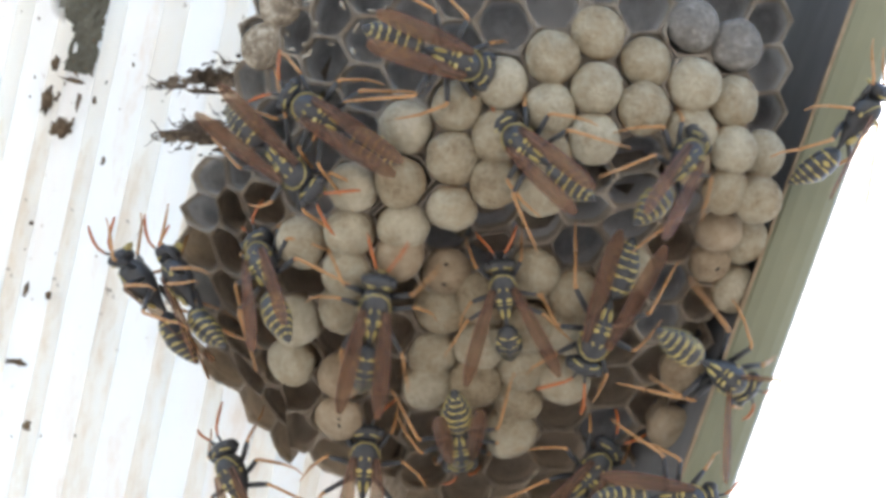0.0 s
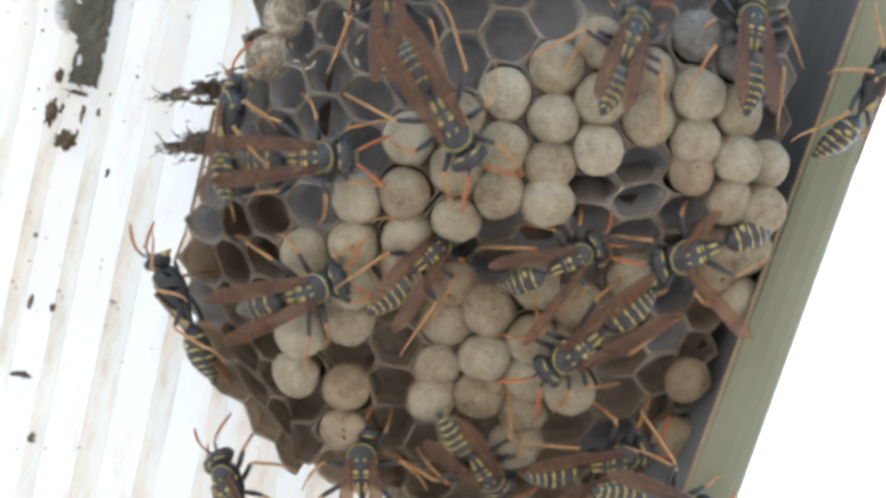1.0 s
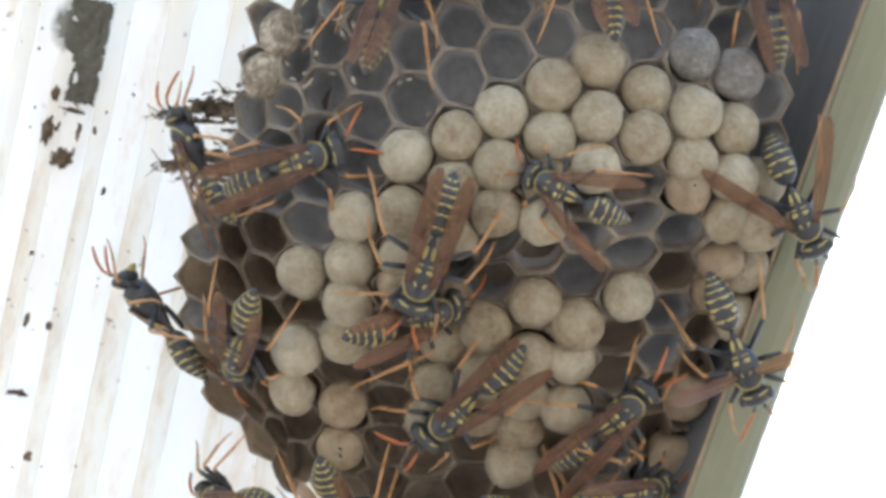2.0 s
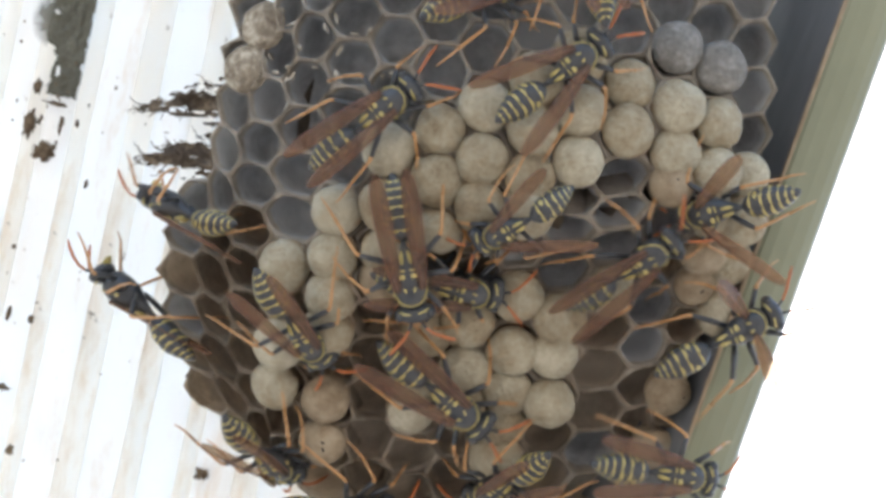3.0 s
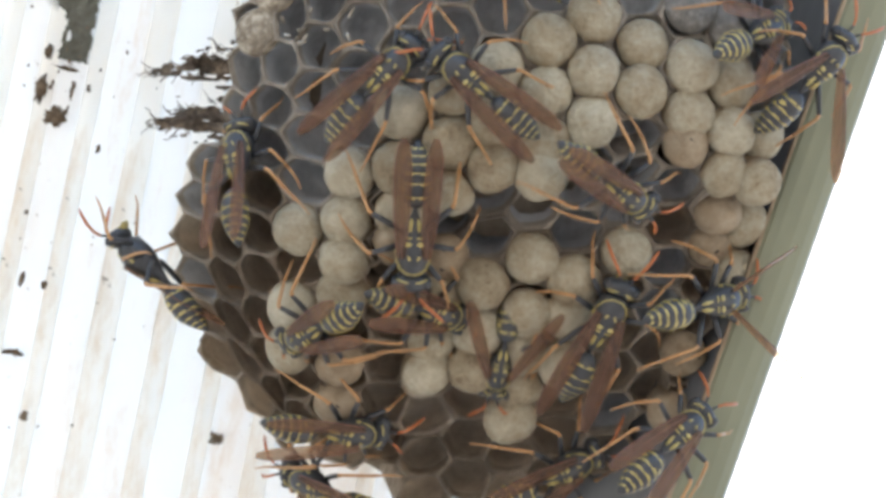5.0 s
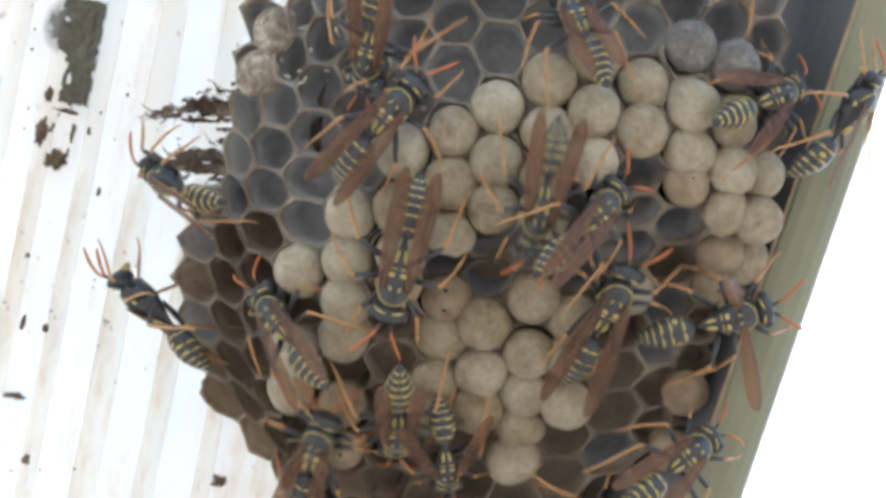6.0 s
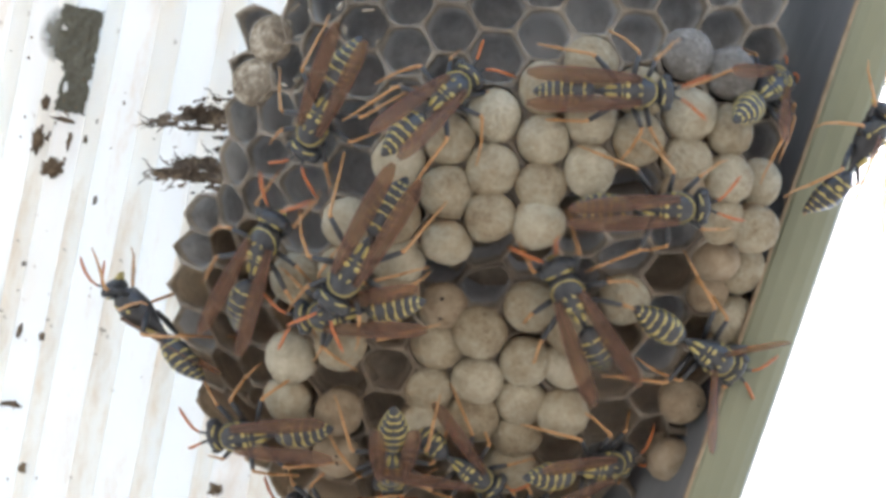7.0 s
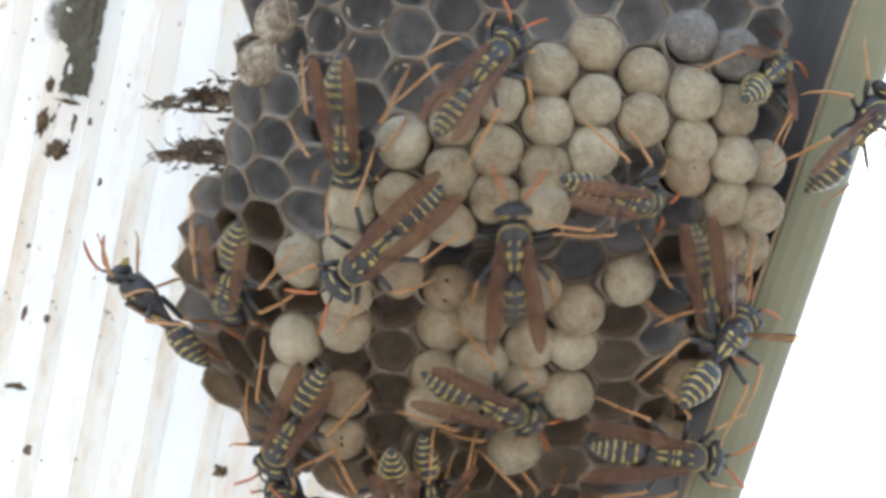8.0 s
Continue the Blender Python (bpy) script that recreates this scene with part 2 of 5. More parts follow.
def build_sheet():
    bm = bmesh.new()
    bmesh.ops.create_cube(bm, size=1, matrix=Matrix.Translation((-0.589, 0.8 * MM, -0.325)) @ Matrix.Diagonal((1.222, 1.6 * MM, 1.75, 1)))
    sheet = tagged(new("roof_sheet", mesh_of(bm, "roof_sheet", SHEET, smooth=False)), "white translucent ribbed plastic roofing streaked with rusty grime", "roof", kind="structure")
    stand(sheet, pose(0, SHEET_BACK, 0, 0, SHEET_LEAN, 0))
    ribs = []
    for wide in (1.3, 1.6, 1.9):
        bm = bmesh.new()
        ends = [[bm.verts.new((x * wide * MM, y * MM, z)) for x, y in RIB_LINE] for z in (-1.19, 0.54)]
        for i in range(len(RIB_LINE) - 1):
            bm.faces.new((ends[0][i], ends[0][i + 1], ends[1][i + 1], ends[1][i]))
        bmesh.ops.recalc_face_normals(bm, faces=bm.faces)
        ribs.append(mesh_of(bm, "rib", RIB))
    rnd, x = random.Random(5), -1.19
    while x < 0.018:
        part("rib", rnd.choice(ribs), sheet, at=pose(x, 0, 0))
        x += 5.7 * MM * rnd.uniform(0.82, 1.18)


SHEET_LEAN, SHEET_BACK = 11.0, 40 * MM
build_sheet()


def build_beam():
    beam = tagged(new("roof_beam"), "green painted steel roof beam with dark grey inner web", "beam", kind="structure")
    stand(beam, pose(34.2 * MM, 12 * MM, 0, 0, math.degrees(LEAN), 0))
    for name, outline, mat, label in (
            ("front_flange", [(0.0, 0.9), (0.15, 0.35), (0.6, 0.05), (1.6, 0.0), (3.2, 0.25), (4.5, 0.8), (5.4, 1.6), (5.8, 2.6), (5.8, 3.6), (0.2, 3.6)], BEAM_GREEN, "weathered olive green painted flange"),
            ("web", [(0.1, 3.61), (3.4, 3.61), (3.4, 25), (-14, 25), (-13.4, 24)], BEAM_DARK, "dark grey primed web")):
        bm = bmesh.new()
        ends = []
        for z in (-1.2, 0.55):
            ends.append([bm.verts.new((x * MM, y * MM, z)) for x, y in outline])
        n = len(outline)
        for i in range(n):
            bm.faces.new((ends[0][i], ends[0][(i + 1) % n], ends[1][(i + 1) % n], ends[1][i]))
        bm.faces.new(ends[0][::-1])
        bm.faces.new(ends[1])
        bmesh.ops.recalc_face_normals(bm, faces=bm.faces)
        part(name, mesh_of(bm, name, mat, smooth=False), beam, label)


    bm = bmesh.new()
    n = 160
    tube(bm, [(0.12 * MM + 0.05 * MM * noise.noise((k * 0.9, 0, 0)), 0.55 * MM, -1.2 + 1.75 * k / n) for k in range(n + 1)], [0.3 * MM * (1 + 0.35 * noise.noise((k * 1.7, 3, 0))) for k in range(n + 1)], 6)
    part("worn_edge", mesh_of(bm, "worn_edge", EDGE), beam, "bare beige worn edge of the flange")


build_beam()


def build_ground():
    bm = bmesh.new()
    bmesh.ops.create_grid(bm, x_segments=60, y_segments=60, size=400)
    ob = tagged(new("ground", mesh_of(bm, "ground", YARD)), "pale dry gravel yard below the eave", "ground", kind="structure")
    ob.location = (0, 0, -2.4)


build_ground()


def build_wall():
    """The plain house wall on which the low side of the roof lies."""
    bm = bmesh.new()
    bmesh.ops.create_cube(bm, size=1, matrix=Matrix.Translation((-0.55, 0.98, -1.62)) @ Matrix.Diagonal((1.7, 0.2, 1.56, 1)))
    bmesh.ops.bevel(bm, geom=bm.edges[:], offset=0.01, segments=2, affect="EDGES")
    tagged(new("wall_back", mesh_of(bm, "wall_back", PLASTER, smooth=False)), "plain pale plastered house wall", "wall", kind="structure")


build_wall()


def on_sheet(x, z, proud=0.0):
    """A pose on the roof sheet's face at x, z (mm), its own z along the ribs."""
    return pose(x * MM, SHEET_BACK - (0.62 + proud) * MM, z * MM, 0, SHEET_LEAN, 0)


def stain(name, x, z, wide, tall, mat, seed, label, ragged=0.3, square=0.85):
    """A thin crust with a ragged outline on the roof sheet."""
    rnd, bm, n = random.Random(seed), bmesh.new(), 110 if wide > 0.8 else 24
    ring = []
    for i in range(n):
        a = 2 * math.pi * i / n
        c, d = math.cos(a), math.sin(a)
        k = 1 / max(abs(c), abs(d)) ** square * (1 + ragged * noise.noise((c * 2.2 + seed, d * 2.2, seed)) + 0.5 * ragged * noise.noise((c * 7, d * 7, seed)) + 0.35 * ragged * noise.noise((c * 19, d * 19, seed)))
        ring.append((c * k * wide / 2 * MM, d * k * tall / 2 * MM))
    front = [bm.verts.new((x0, -0.25 * MM * rnd.uniform(0.6, 1), z0)) for x0, z0 in ring]
    inner = [bm.verts.new((x0 * 0.6, -0.45 * MM * rnd.uniform(0.5, 1), z0 * 0.6)) for x0, z0 in ring]
    back = [bm.verts.new((x0 * 1.04, 0.1 * MM, z0 * 1.04)) for x0, z0 in ring]
    for i in range(n):
        j = (i + 1) % n
        bm.faces.new((back[i], back[j], front[j], front[i]))
        bm.faces.new((front[i], front[j], inner[j], inner[i]))
    bm.faces.new(inner)
    bmesh.ops.recalc_face_normals(bm, faces=bm.faces)
    stand(tagged(new(name, mesh_of(bm, name, mat)), label, "dirt"), on_sheet(x, z))


SMEAR = noisy("grey mould", [(0.3, (0.075, 0.07, 0.05)), (0.6, (0.135, 0.13, 0.10)), (0.74, (0.26, 0.25, 0.21))], 420, 0.95, 0.6, 0.2 * MM)


def film_material():
    """Mould thinning out to nothing."""
    m, t, b = material("thin mould film", 0.9)
    b.inputs["Base Color"].default_value = (0.13, 0.125, 0.095, 1)
    co = t.nodes.new("ShaderNodeTexCoord")
    mp = node(t, "Mapping", Location=(1.6, 0, 0.96), Scale=(380, 0, 285))
    ball = t.nodes.new("ShaderNodeTexGradient")
    ball.gradient_type = "SPHERICAL"
    t.links.new(co.outputs["Object"], mp.inputs["Vector"])
    t.links.new(mp.outputs[0], ball.inputs["Vector"])
    grain = node(t, "TexNoise", Scale=900.0, Detail=6.0)
    t.links.new(co.outputs["Object"], grain.inputs["Vector"])
    k = node(t, "Math")
    k.operation = "MULTIPLY"
    t.links.new(ball.outputs["Fac"], k.inputs[0])
    t.links.new(grain.outputs["Fac"], k.inputs[1])
    r = ramp(t, k.outputs[0], [(0.02, (0, 0, 0)), (0.26, (0.9, 0.9, 0.9))])
    clear = node(t, "BsdfTransparent")
    mix = node(t, "MixShader")
    t.links.new(r.outputs[0], mix.inputs[0])
    t.links.new(clear.outputs[0], mix.inputs[1])
    t.links.new(b.outputs[0], mix.inputs[2])
    t.links.new(mix.outputs[0], t.nodes["Material Output"].inputs["Surface"])
    return m


def build_mould():
    """A crust of mould between two ribs, torn at the rims, fading into a thin film over one rib."""
    mould = tagged(new("mould_patch"), "dark olive grey mould patch flaking off the roofing", "dirt")
    stand(mould, on_sheet(-37.1, 26.1))
    step = 0.16

    def crust(name, wide, tall, keep, mat, label, thick):
        bm, n, m = bmesh.new(), int(wide / step), int(tall / step)
        at = {}

        def corner(i, j, back):
            if (i, j, back) not in at:
                wob = Vector((noise.noise((i * 0.7, j * 0.7, 3)), 0, noise.noise((i * 0.7, j * 0.7, 8)))) * step * 0.45
                y = 0.05 if back else -thick * (0.8 + 0.8 * noise.noise((i * 0.3, j * 0.2, 5)))
                at[i, j, back] = bm.verts.new((Vector((-i * step, y, -j * step)) + wob) * MM)
            return at[i, j, back]
        kept = {(i, j) for i in range(n) for j in range(m) if keep(i * step, j * step)}
        for i, j in kept:
            ring = [(i, j), (i + 1, j), (i + 1, j + 1), (i, j + 1)]
            bm.faces.new([corner(a, b, False) for a, b in ring])
            for (a, b), near in zip(zip(ring, ring[1:] + ring[:1]), ((i, j - 1), (i + 1, j), (i, j + 1), (i - 1, j))):
                if near not in kept:
                    bm.faces.new([corner(*a, False), corner(*b, False), corner(*b, True), corner(*a, True)])
        bmesh.ops.recalc_face_normals(bm, faces=bm.faces)
        part(name, mesh_of(bm, name, mat), mould, label)

    def thick_part(u, v):
        wear = 0.55 * noise.noise((u * 0.9, v * 0.7, 1)) + 0.3 * noise.noise((u * 2.9, v * 2.1, 2))
        left = 4.7 - 1.3 * smooth(5.6, 6.5, v)
        rim = min(u + 0.25, left - u, v + 0.3, 11.8 - v)
        hole = min(math.hypot(u - 3.9, (v - 2.5) * 1.2), math.hypot((u - 2.6) * 1.6, (v - 8.9) * 0.55))
        return rim + 0.7 * wear > 0.22 and hole + 0.4 * wear > 0.38

    crust("crust", 5.4, 12.4, thick_part, SMEAR, "dark olive crust", 0.3)
    crust("film", 7.2, 7.2, lambda u, v: u > 4.2 and math.hypot((u - 4.2) / 2.7, (v - 3.4) / 3.6) < 1, film_material(), "thin grey film of mould", 0.06)


build_mould()
for k, (x, z, w, h) in enumerate([(-44.4, 12.1, 1.2, 2.8), (-43.0, 8.9, 2.4, 1.9), (-41.6, 14.2, 2.2, 0.5), (-41.0, 11.9, 0.5, 2.0), (-43.6, 16.0, 0.8, 1.6),
                                  (-46.0, -1.6, 0.5, 0.5), (-47.4, -17.0, 2.2, 0.6), (-25.0, -26.4, 1.5, 1.3), (-39.4, 18.6, 0.4, 0.5), (-35.0, 16.0, 0.3, 0.4), (-45.5, 21.0, 0.3, 0.3),
                                  (-46.5, -9.0, 0.5, 1.6), (-44.0, -9.6, 0.6, 0.9), (-46.2, -24.0, 0.8, 1.0)]):
    stain("dirt_speck", x, z, w, h, DIRT, 10 + k, "dark brown crusted dirt speck on the roofing", 0.7, 0.25)


rnd = random.Random(77)
for k in range(16):
    # crumbs of crust strewn below the mould and along one rib
    u, v = rnd.gauss(0, 2.0), rnd.gauss(0, 3.2)
    size = rnd.uniform(0.15, 0.5)
    stain("dirt_crumb", -42.6 + u - 0.2 * v, 12.6 + v, size, size * rnd.uniform(0.6, 2.2), DIRT, 40 + k, "small brown crumb of dirt on the roofing", 0.7, 0.25)
for k in range(16):
    u, v, size = rnd.uniform(-48, -24), rnd.uniform(-30, 24), rnd.uniform(0.1, 0.24)
    stain("dirt_crumb", u, v, size, size * rnd.uniform(0.7, 1.6), DIRT, 90 + k, "small brown crumb of dirt on the roofing", 0.6, 0.25)


def build_frayed(x, z, reach, tall, drop, seed):
    """A torn flap of old nest paper hanging between the comb and the sheet: streaky, ragged and holed, thinning out to wisps."""
    rnd, bm, step, at = random.Random(seed), bmesh.new(), 0.17, {}
    n, m = int(reach / step), int(tall * 2.2 / step)

    def keep(i, j):
        s, v = i / n, (j - m / 2) * step
        middle = drop * (1 - s) ** 1.5
        half = tall * (0.06 + 0.62 * s ** 0.8)
        streak = noise.noise((i * step * 0.45, v * 1.5, seed)) + 0.55 * noise.noise((i * step * 1.3, v * 3.2, seed + 4))
        hole = noise.noise((i * step * 0.9, v * 1.8, seed + 9)) + 0.5 * s
        return abs(v + middle) < half * (0.7 + 1.15 * streak) and hole > -0.2

    def corner(i, j, back):
        if (i, j, back) not in at:
            fold = 1.1 * noise.noise((i * step * 0.35, j * step * 0.8, seed + 2)) + 0.3 * noise.noise((i * step * 1.6, j * step * 1.6, seed))
            wob = noise.noise_vector((i * 0.8, j * 0.8, seed)) * step * 0.45
            at[i, j, back] = bm.verts.new(Vector((i * step + wob.x - reach * 0.5, fold + 0.22 * back, (j - m / 2) * step + wob.z)) * MM)
        return at[i, j, back]
    kept = {(i, j) for i in range(n) for j in range(m) if keep(i, j)}
    for i, j in sorted(kept):
        ring = [(i, j), (i + 1, j), (i + 1, j + 1), (i, j + 1)]
        bm.faces.new([corner(a, b, 0) for a, b in ring])
        bm.faces.new([corner(a, b, 1) for a, b in ring[::-1]])
        for (a, b), near in zip(zip(ring, ring[1:] + ring[:1]), ((i, j - 1), (i + 1, j), (i, j + 1), (i - 1, j))):
            if near not in kept:
                bm.faces.new([corner(*b, 0), corner(*a, 0), corner(*a, 1), corner(*b, 1)])
    for _ in range(20):
        s = rnd.uniform(0.0, 0.75)
        p = Vector((reach * (s - 0.5), rnd.uniform(-0.6, 0.6), -drop * (1 - s) ** 1.5 + rnd.uniform(-1, 1) * tall * (0.05 + 0.42 * s)))
        d, path = Vector((-1, 0, rnd.uniform(-0.6, 0.6))), [p.copy()]
        for _ in range(4):
            d = (d + Vector((0, rnd.uniform(-0.3, 0.3), rnd.uniform(-0.8, 0.8)))).normalized()
            p = p + d * rnd.uniform(0.25, 0.75)
            path.append(p.copy())
        r = rnd.uniform(0.05, 0.13)
        tube(bm, [q * MM for q in path], [r * (1 - 0.15 * k) * MM for k in range(5)], 5)
    ob = tagged(new("torn_paper", mesh_of(bm, "torn_paper", SHRED)), "frayed dark brown shreds of old nest paper", "debris", kind="stuff")
    stand(ob, pose(x * MM, 31 * MM, z * MM))


SHRED = noisy("old shredded paper", [(0.32, (0.055, 0.042, 0.032)), (0.52, (0.12, 0.092, 0.068)), (0.68, (0.30, 0.235, 0.165))], 420, 0.95, 0.8, 0.3 * MM)
build_frayed(-26.2, 14.6, 11.5, 4.4, 1.2, 3)
build_frayed(-26.9, 8.6, 11.0, 5.2, 0.6, 8)



# ---- the nest ----
COLUMNS = []


def column(first, x_top, x_low, bow, z_top, *pitch):
    """A column of cells (mm): its row of start, its ends and bow sideways, its top, and how far cell follows cell."""
    n, z, cells = len(pitch), z_top, []
    for k in range(n + 1):
        s = k / n
        cells.append((x_top + (x_low - x_top) * s + 4 * bow * s * (1 - s), z))
        z -= pitch[k] if k < n else 0
    COLUMNS.append((first, cells))


# the comb's columns from one side to the other
column(5, -24.2, -23.0, -2.7, 3.3, 2.6, 4.4, 4.5, 3.9, 3.9)
column(1, -17.8, -19.8, -4.2, 21.7, 4.4, 4.1, 4.4, 4.1, 4.7, 4.4, 4.5, 4.5, 4.2, 3.6)
column(0, -14.7, -16.3, -4.2, 24.0, 5.3, 4.7, 4.7, 4.1, 4.4, 4.4, 4.4, 4.5, 4.2, 3.6, 4.0)
column(0, -12.8, -16.2, 0.1, 25.4, 4.7, 5.0, 4.6, 4.6, 4.6, 4.7, 4.1, 4.0, 4.3, 3.9)
column(0, -8.1, -10.8, -0.3, 22.7, 4.7, 4.9, 4.9, 5.5, 4.6, 4.1, 3.5, 3.5, 3.6, 4.5)
column(0, -3.7, -6.0, 0.1, 25.5, 5.0, 5.8, 5.8, 5.4, 4.3, 3.2, 4.4, 4.4, 4.8)
column(0, 0.8, -2.1, 0.9, 22.6, 5.2, 6.3, 5.3, 4.3, 3.6, 3.5, 3.8, 5.0, 3.3)
column(0, 5.5, 3.2, 0.4, 24.9, 4.9, 6.4, 5.5, 4.5, 3.6, 3.5, 4.7, 5.2, 3.7)
column(0, 10.5, 7.0, 0.5, 22.0, 5.8, 5.2, 4.6, 3.4, 3.5, 5.1, 5.7, 4.2, 3.3, 3.4)
column(0, 15.2, 12.3, 0.4, 24.9, 6.1, 5.8, 4.9, 4.1, 3.3, 3.5, 5.0, 3.8, 4.8)
column(0, 20.2, 17.5, 0.3, 21.8, 5.8, 4.9, 4.9, 3.5, 3.5, 4.1, 4.4, 4.2)
column(0, 24.7, 22.9, 0.6, 24.8, 5.0, 6.1, 4.6, 3.2, 4.0, 4.4, 4.4, 4.2)
column(0, 29.1, 23.7, 1.5, 22.5, 4.7, 5.7, 4.8, 4.1, 3.5, 4.1, 4.4, 3.3, 3.6, 6.1)
column(1, 33.4, 29.9, 0.8, 20.8, 5.0, 4.7, 4.2, 4.3, 4.5, 5.2)
# rows whose cells are closed: white, grey and tan caps by column
CLOSED = {
    "white": {3: (6, 8, 9), 4: (4, 5, 6, 7), 5: (3, 4, 5), 6: (2, 3, 4, 7, 8, 9), 7: (2, 3, 4, 7, 8, 9), 8: (1, 2, 3, 4, 6, 7, 8, 9, 10), 9: (1, 2, 3, 7, 8, 9), 10: (1, 2, 6), 11: (2, 3), 12: (2, 3, 4), 13: (4, 5, 6, 7)},
    "grey": {11: (1,), 12: (1,)},
    "tan": {4: (9, 10), 5: (6,), 6: (6,), 11: (4,), 12: (5, 6, 9, 10)},
    "old": {1: (1, 2)},
}


# opened cells with a ragged collar of silk left standing: how far it rises, in mm
TORN = {(7, 6): 2.2, (9, 4): 1.4, (12, 7): 1.2}


def relaxed():
    """All cells of the comb: the known ones, and the rest spaced evenly between them."""
    known = {}
    for col, (first, cells) in enumerate(COLUMNS):
        for k, cell in enumerate(cells):
            known[col, first + k] = cell
    top, bottom, cols = -4, 14, len(COLUMNS)
    sites = {}
    for col in range(cols):
        have = sorted(r for c, r in known if c == col)
        for row in range(top, bottom):
            if (col, row) in known:
                sites[col, row] = known[col, row]
                continue
            if row < have[0]:
                x, z = known[col, have[0]]
                sites[col, row] = (x + 0.12 * (have[0] - row), z + 5.0 * (have[0] - row))
            elif row > have[-1]:
                x, z = known[col, have[-1]]
                sites[col, row] = (x + 0.15 * (have[-1] - row), z - 4.4 * (row - have[-1]))
            else:
                a = max(r for r in have if r < row)
                b = min(r for r in have if r > row)
                k = (row - a) / (b - a)
                sites[col, row] = tuple(known[col, a][i] * (1 - k) + known[col, b][i] * k for i in (0, 1))
    for row in range(top + 1, bottom - 1):
        for col, inner, step in ((-1, 0, -4.3), (cols, cols - 1, 3.6)):
            s = -1 if (col - ODD) % 2 else 0
            a, b = sites[inner, row + s], sites[inner, row + s + 1]
            sites[col, row] = ((a[0] + b[0]) / 2 + step, (a[1] + b[1]) / 2)
    return sites


def around(col, row):
    """The six neighbours in turn."""
    s = -1 if (col - ODD) % 2 else 0
    return [(col, row - 1), (col + 1, row + s), (col + 1, row + s + 1), (col, row + 1), (col - 1, row + s + 1), (col - 1, row + s)]


ODD = 0


# the comb's outline: z and x of its two sides, from below upwards
LEFT_EDGE = [(-32.1, -3.8), (-26.4, -13.7), (-22.4, -19.3), (-18.3, -22.8), (-13.7, -25.7), (-9.1, -26.9), (-3.4, -27.1), (2.4, -26.3), (6.4, -23.8), (11.0, -23.2), (16.7, -21.6), (21.3, -19.9), (25.3, -17.8), (42.6, -14.3)]
RIGHT_EDGE = [(-32.1, 16.2), (-26.4, 23.8), (-21.8, 26.4), (-13.7, 27.6), (-9.1, 31.0), (-3.4, 32.9), (2.4, 33.3), (8.1, 34.6), (16.7, 35.2), (25.3, 35.5), (42.6, 36.1)]


def between(table, z):
    for (z0, x0), (z1, x1) in zip(table, table[1:]):
        if z <= z1:
            return x0 + (x1 - x0) * (z - z0) / (z1 - z0)
    return table[-1][1]


def inside(x, z):
    """Whether a cell belongs to the comb's outline."""
    return between(LEFT_EDGE, z) - 0.1 < x < between(RIGHT_EDGE, z) - 0.9


def cap_meshes():
    """Domes of spun silk, each a little lopsided and wrinkled."""
    made, n, rows = [], 28, 11
    for k in range(6):
        bm = bmesh.new()
        lean = Vector((0.10 * math.sin(k * 2.1), 0.10 * math.cos(k * 3.7), 0))

        def point(i, j):
            a, b = 2 * math.pi * i / n, j / rows * math.pi / 2
            wide = math.cos((b - 0.22) * math.pi / 2 / (math.pi / 2 - 0.22) if b > 0.22 else (0.22 - b) * 1.6)
            p = Vector((math.cos(a) * wide, math.sin(a) * wide, math.sin(b)))
            w = 0.065 * noise.noise(p * 1.4 + Vector((k * 7, 0, 0))) + 0.035 * noise.noise(p * 4.5 + Vector((0, k * 5, 0)))
            return p * (1 + w) + lean * p.z
        rings = [[bm.verts.new(point(i, j)) for i in range(n)] for j in range(rows)]
        rings.insert(0, [bm.verts.new((v.co.x * 0.9, v.co.y * 0.9, -0.6)) for v in rings[0]])
        top = bm.verts.new(point(0, rows))
        for a, b in zip(rings, rings[1:]):
            for i in range(n):
                bm.faces.new((a[i], a[(i + 1) % n], b[(i + 1) % n], b[i]))
        for i in range(n):
            bm.faces.new((rings[-1][i], rings[-1][(i + 1) % n], top))
        made.append(bm)
    return made


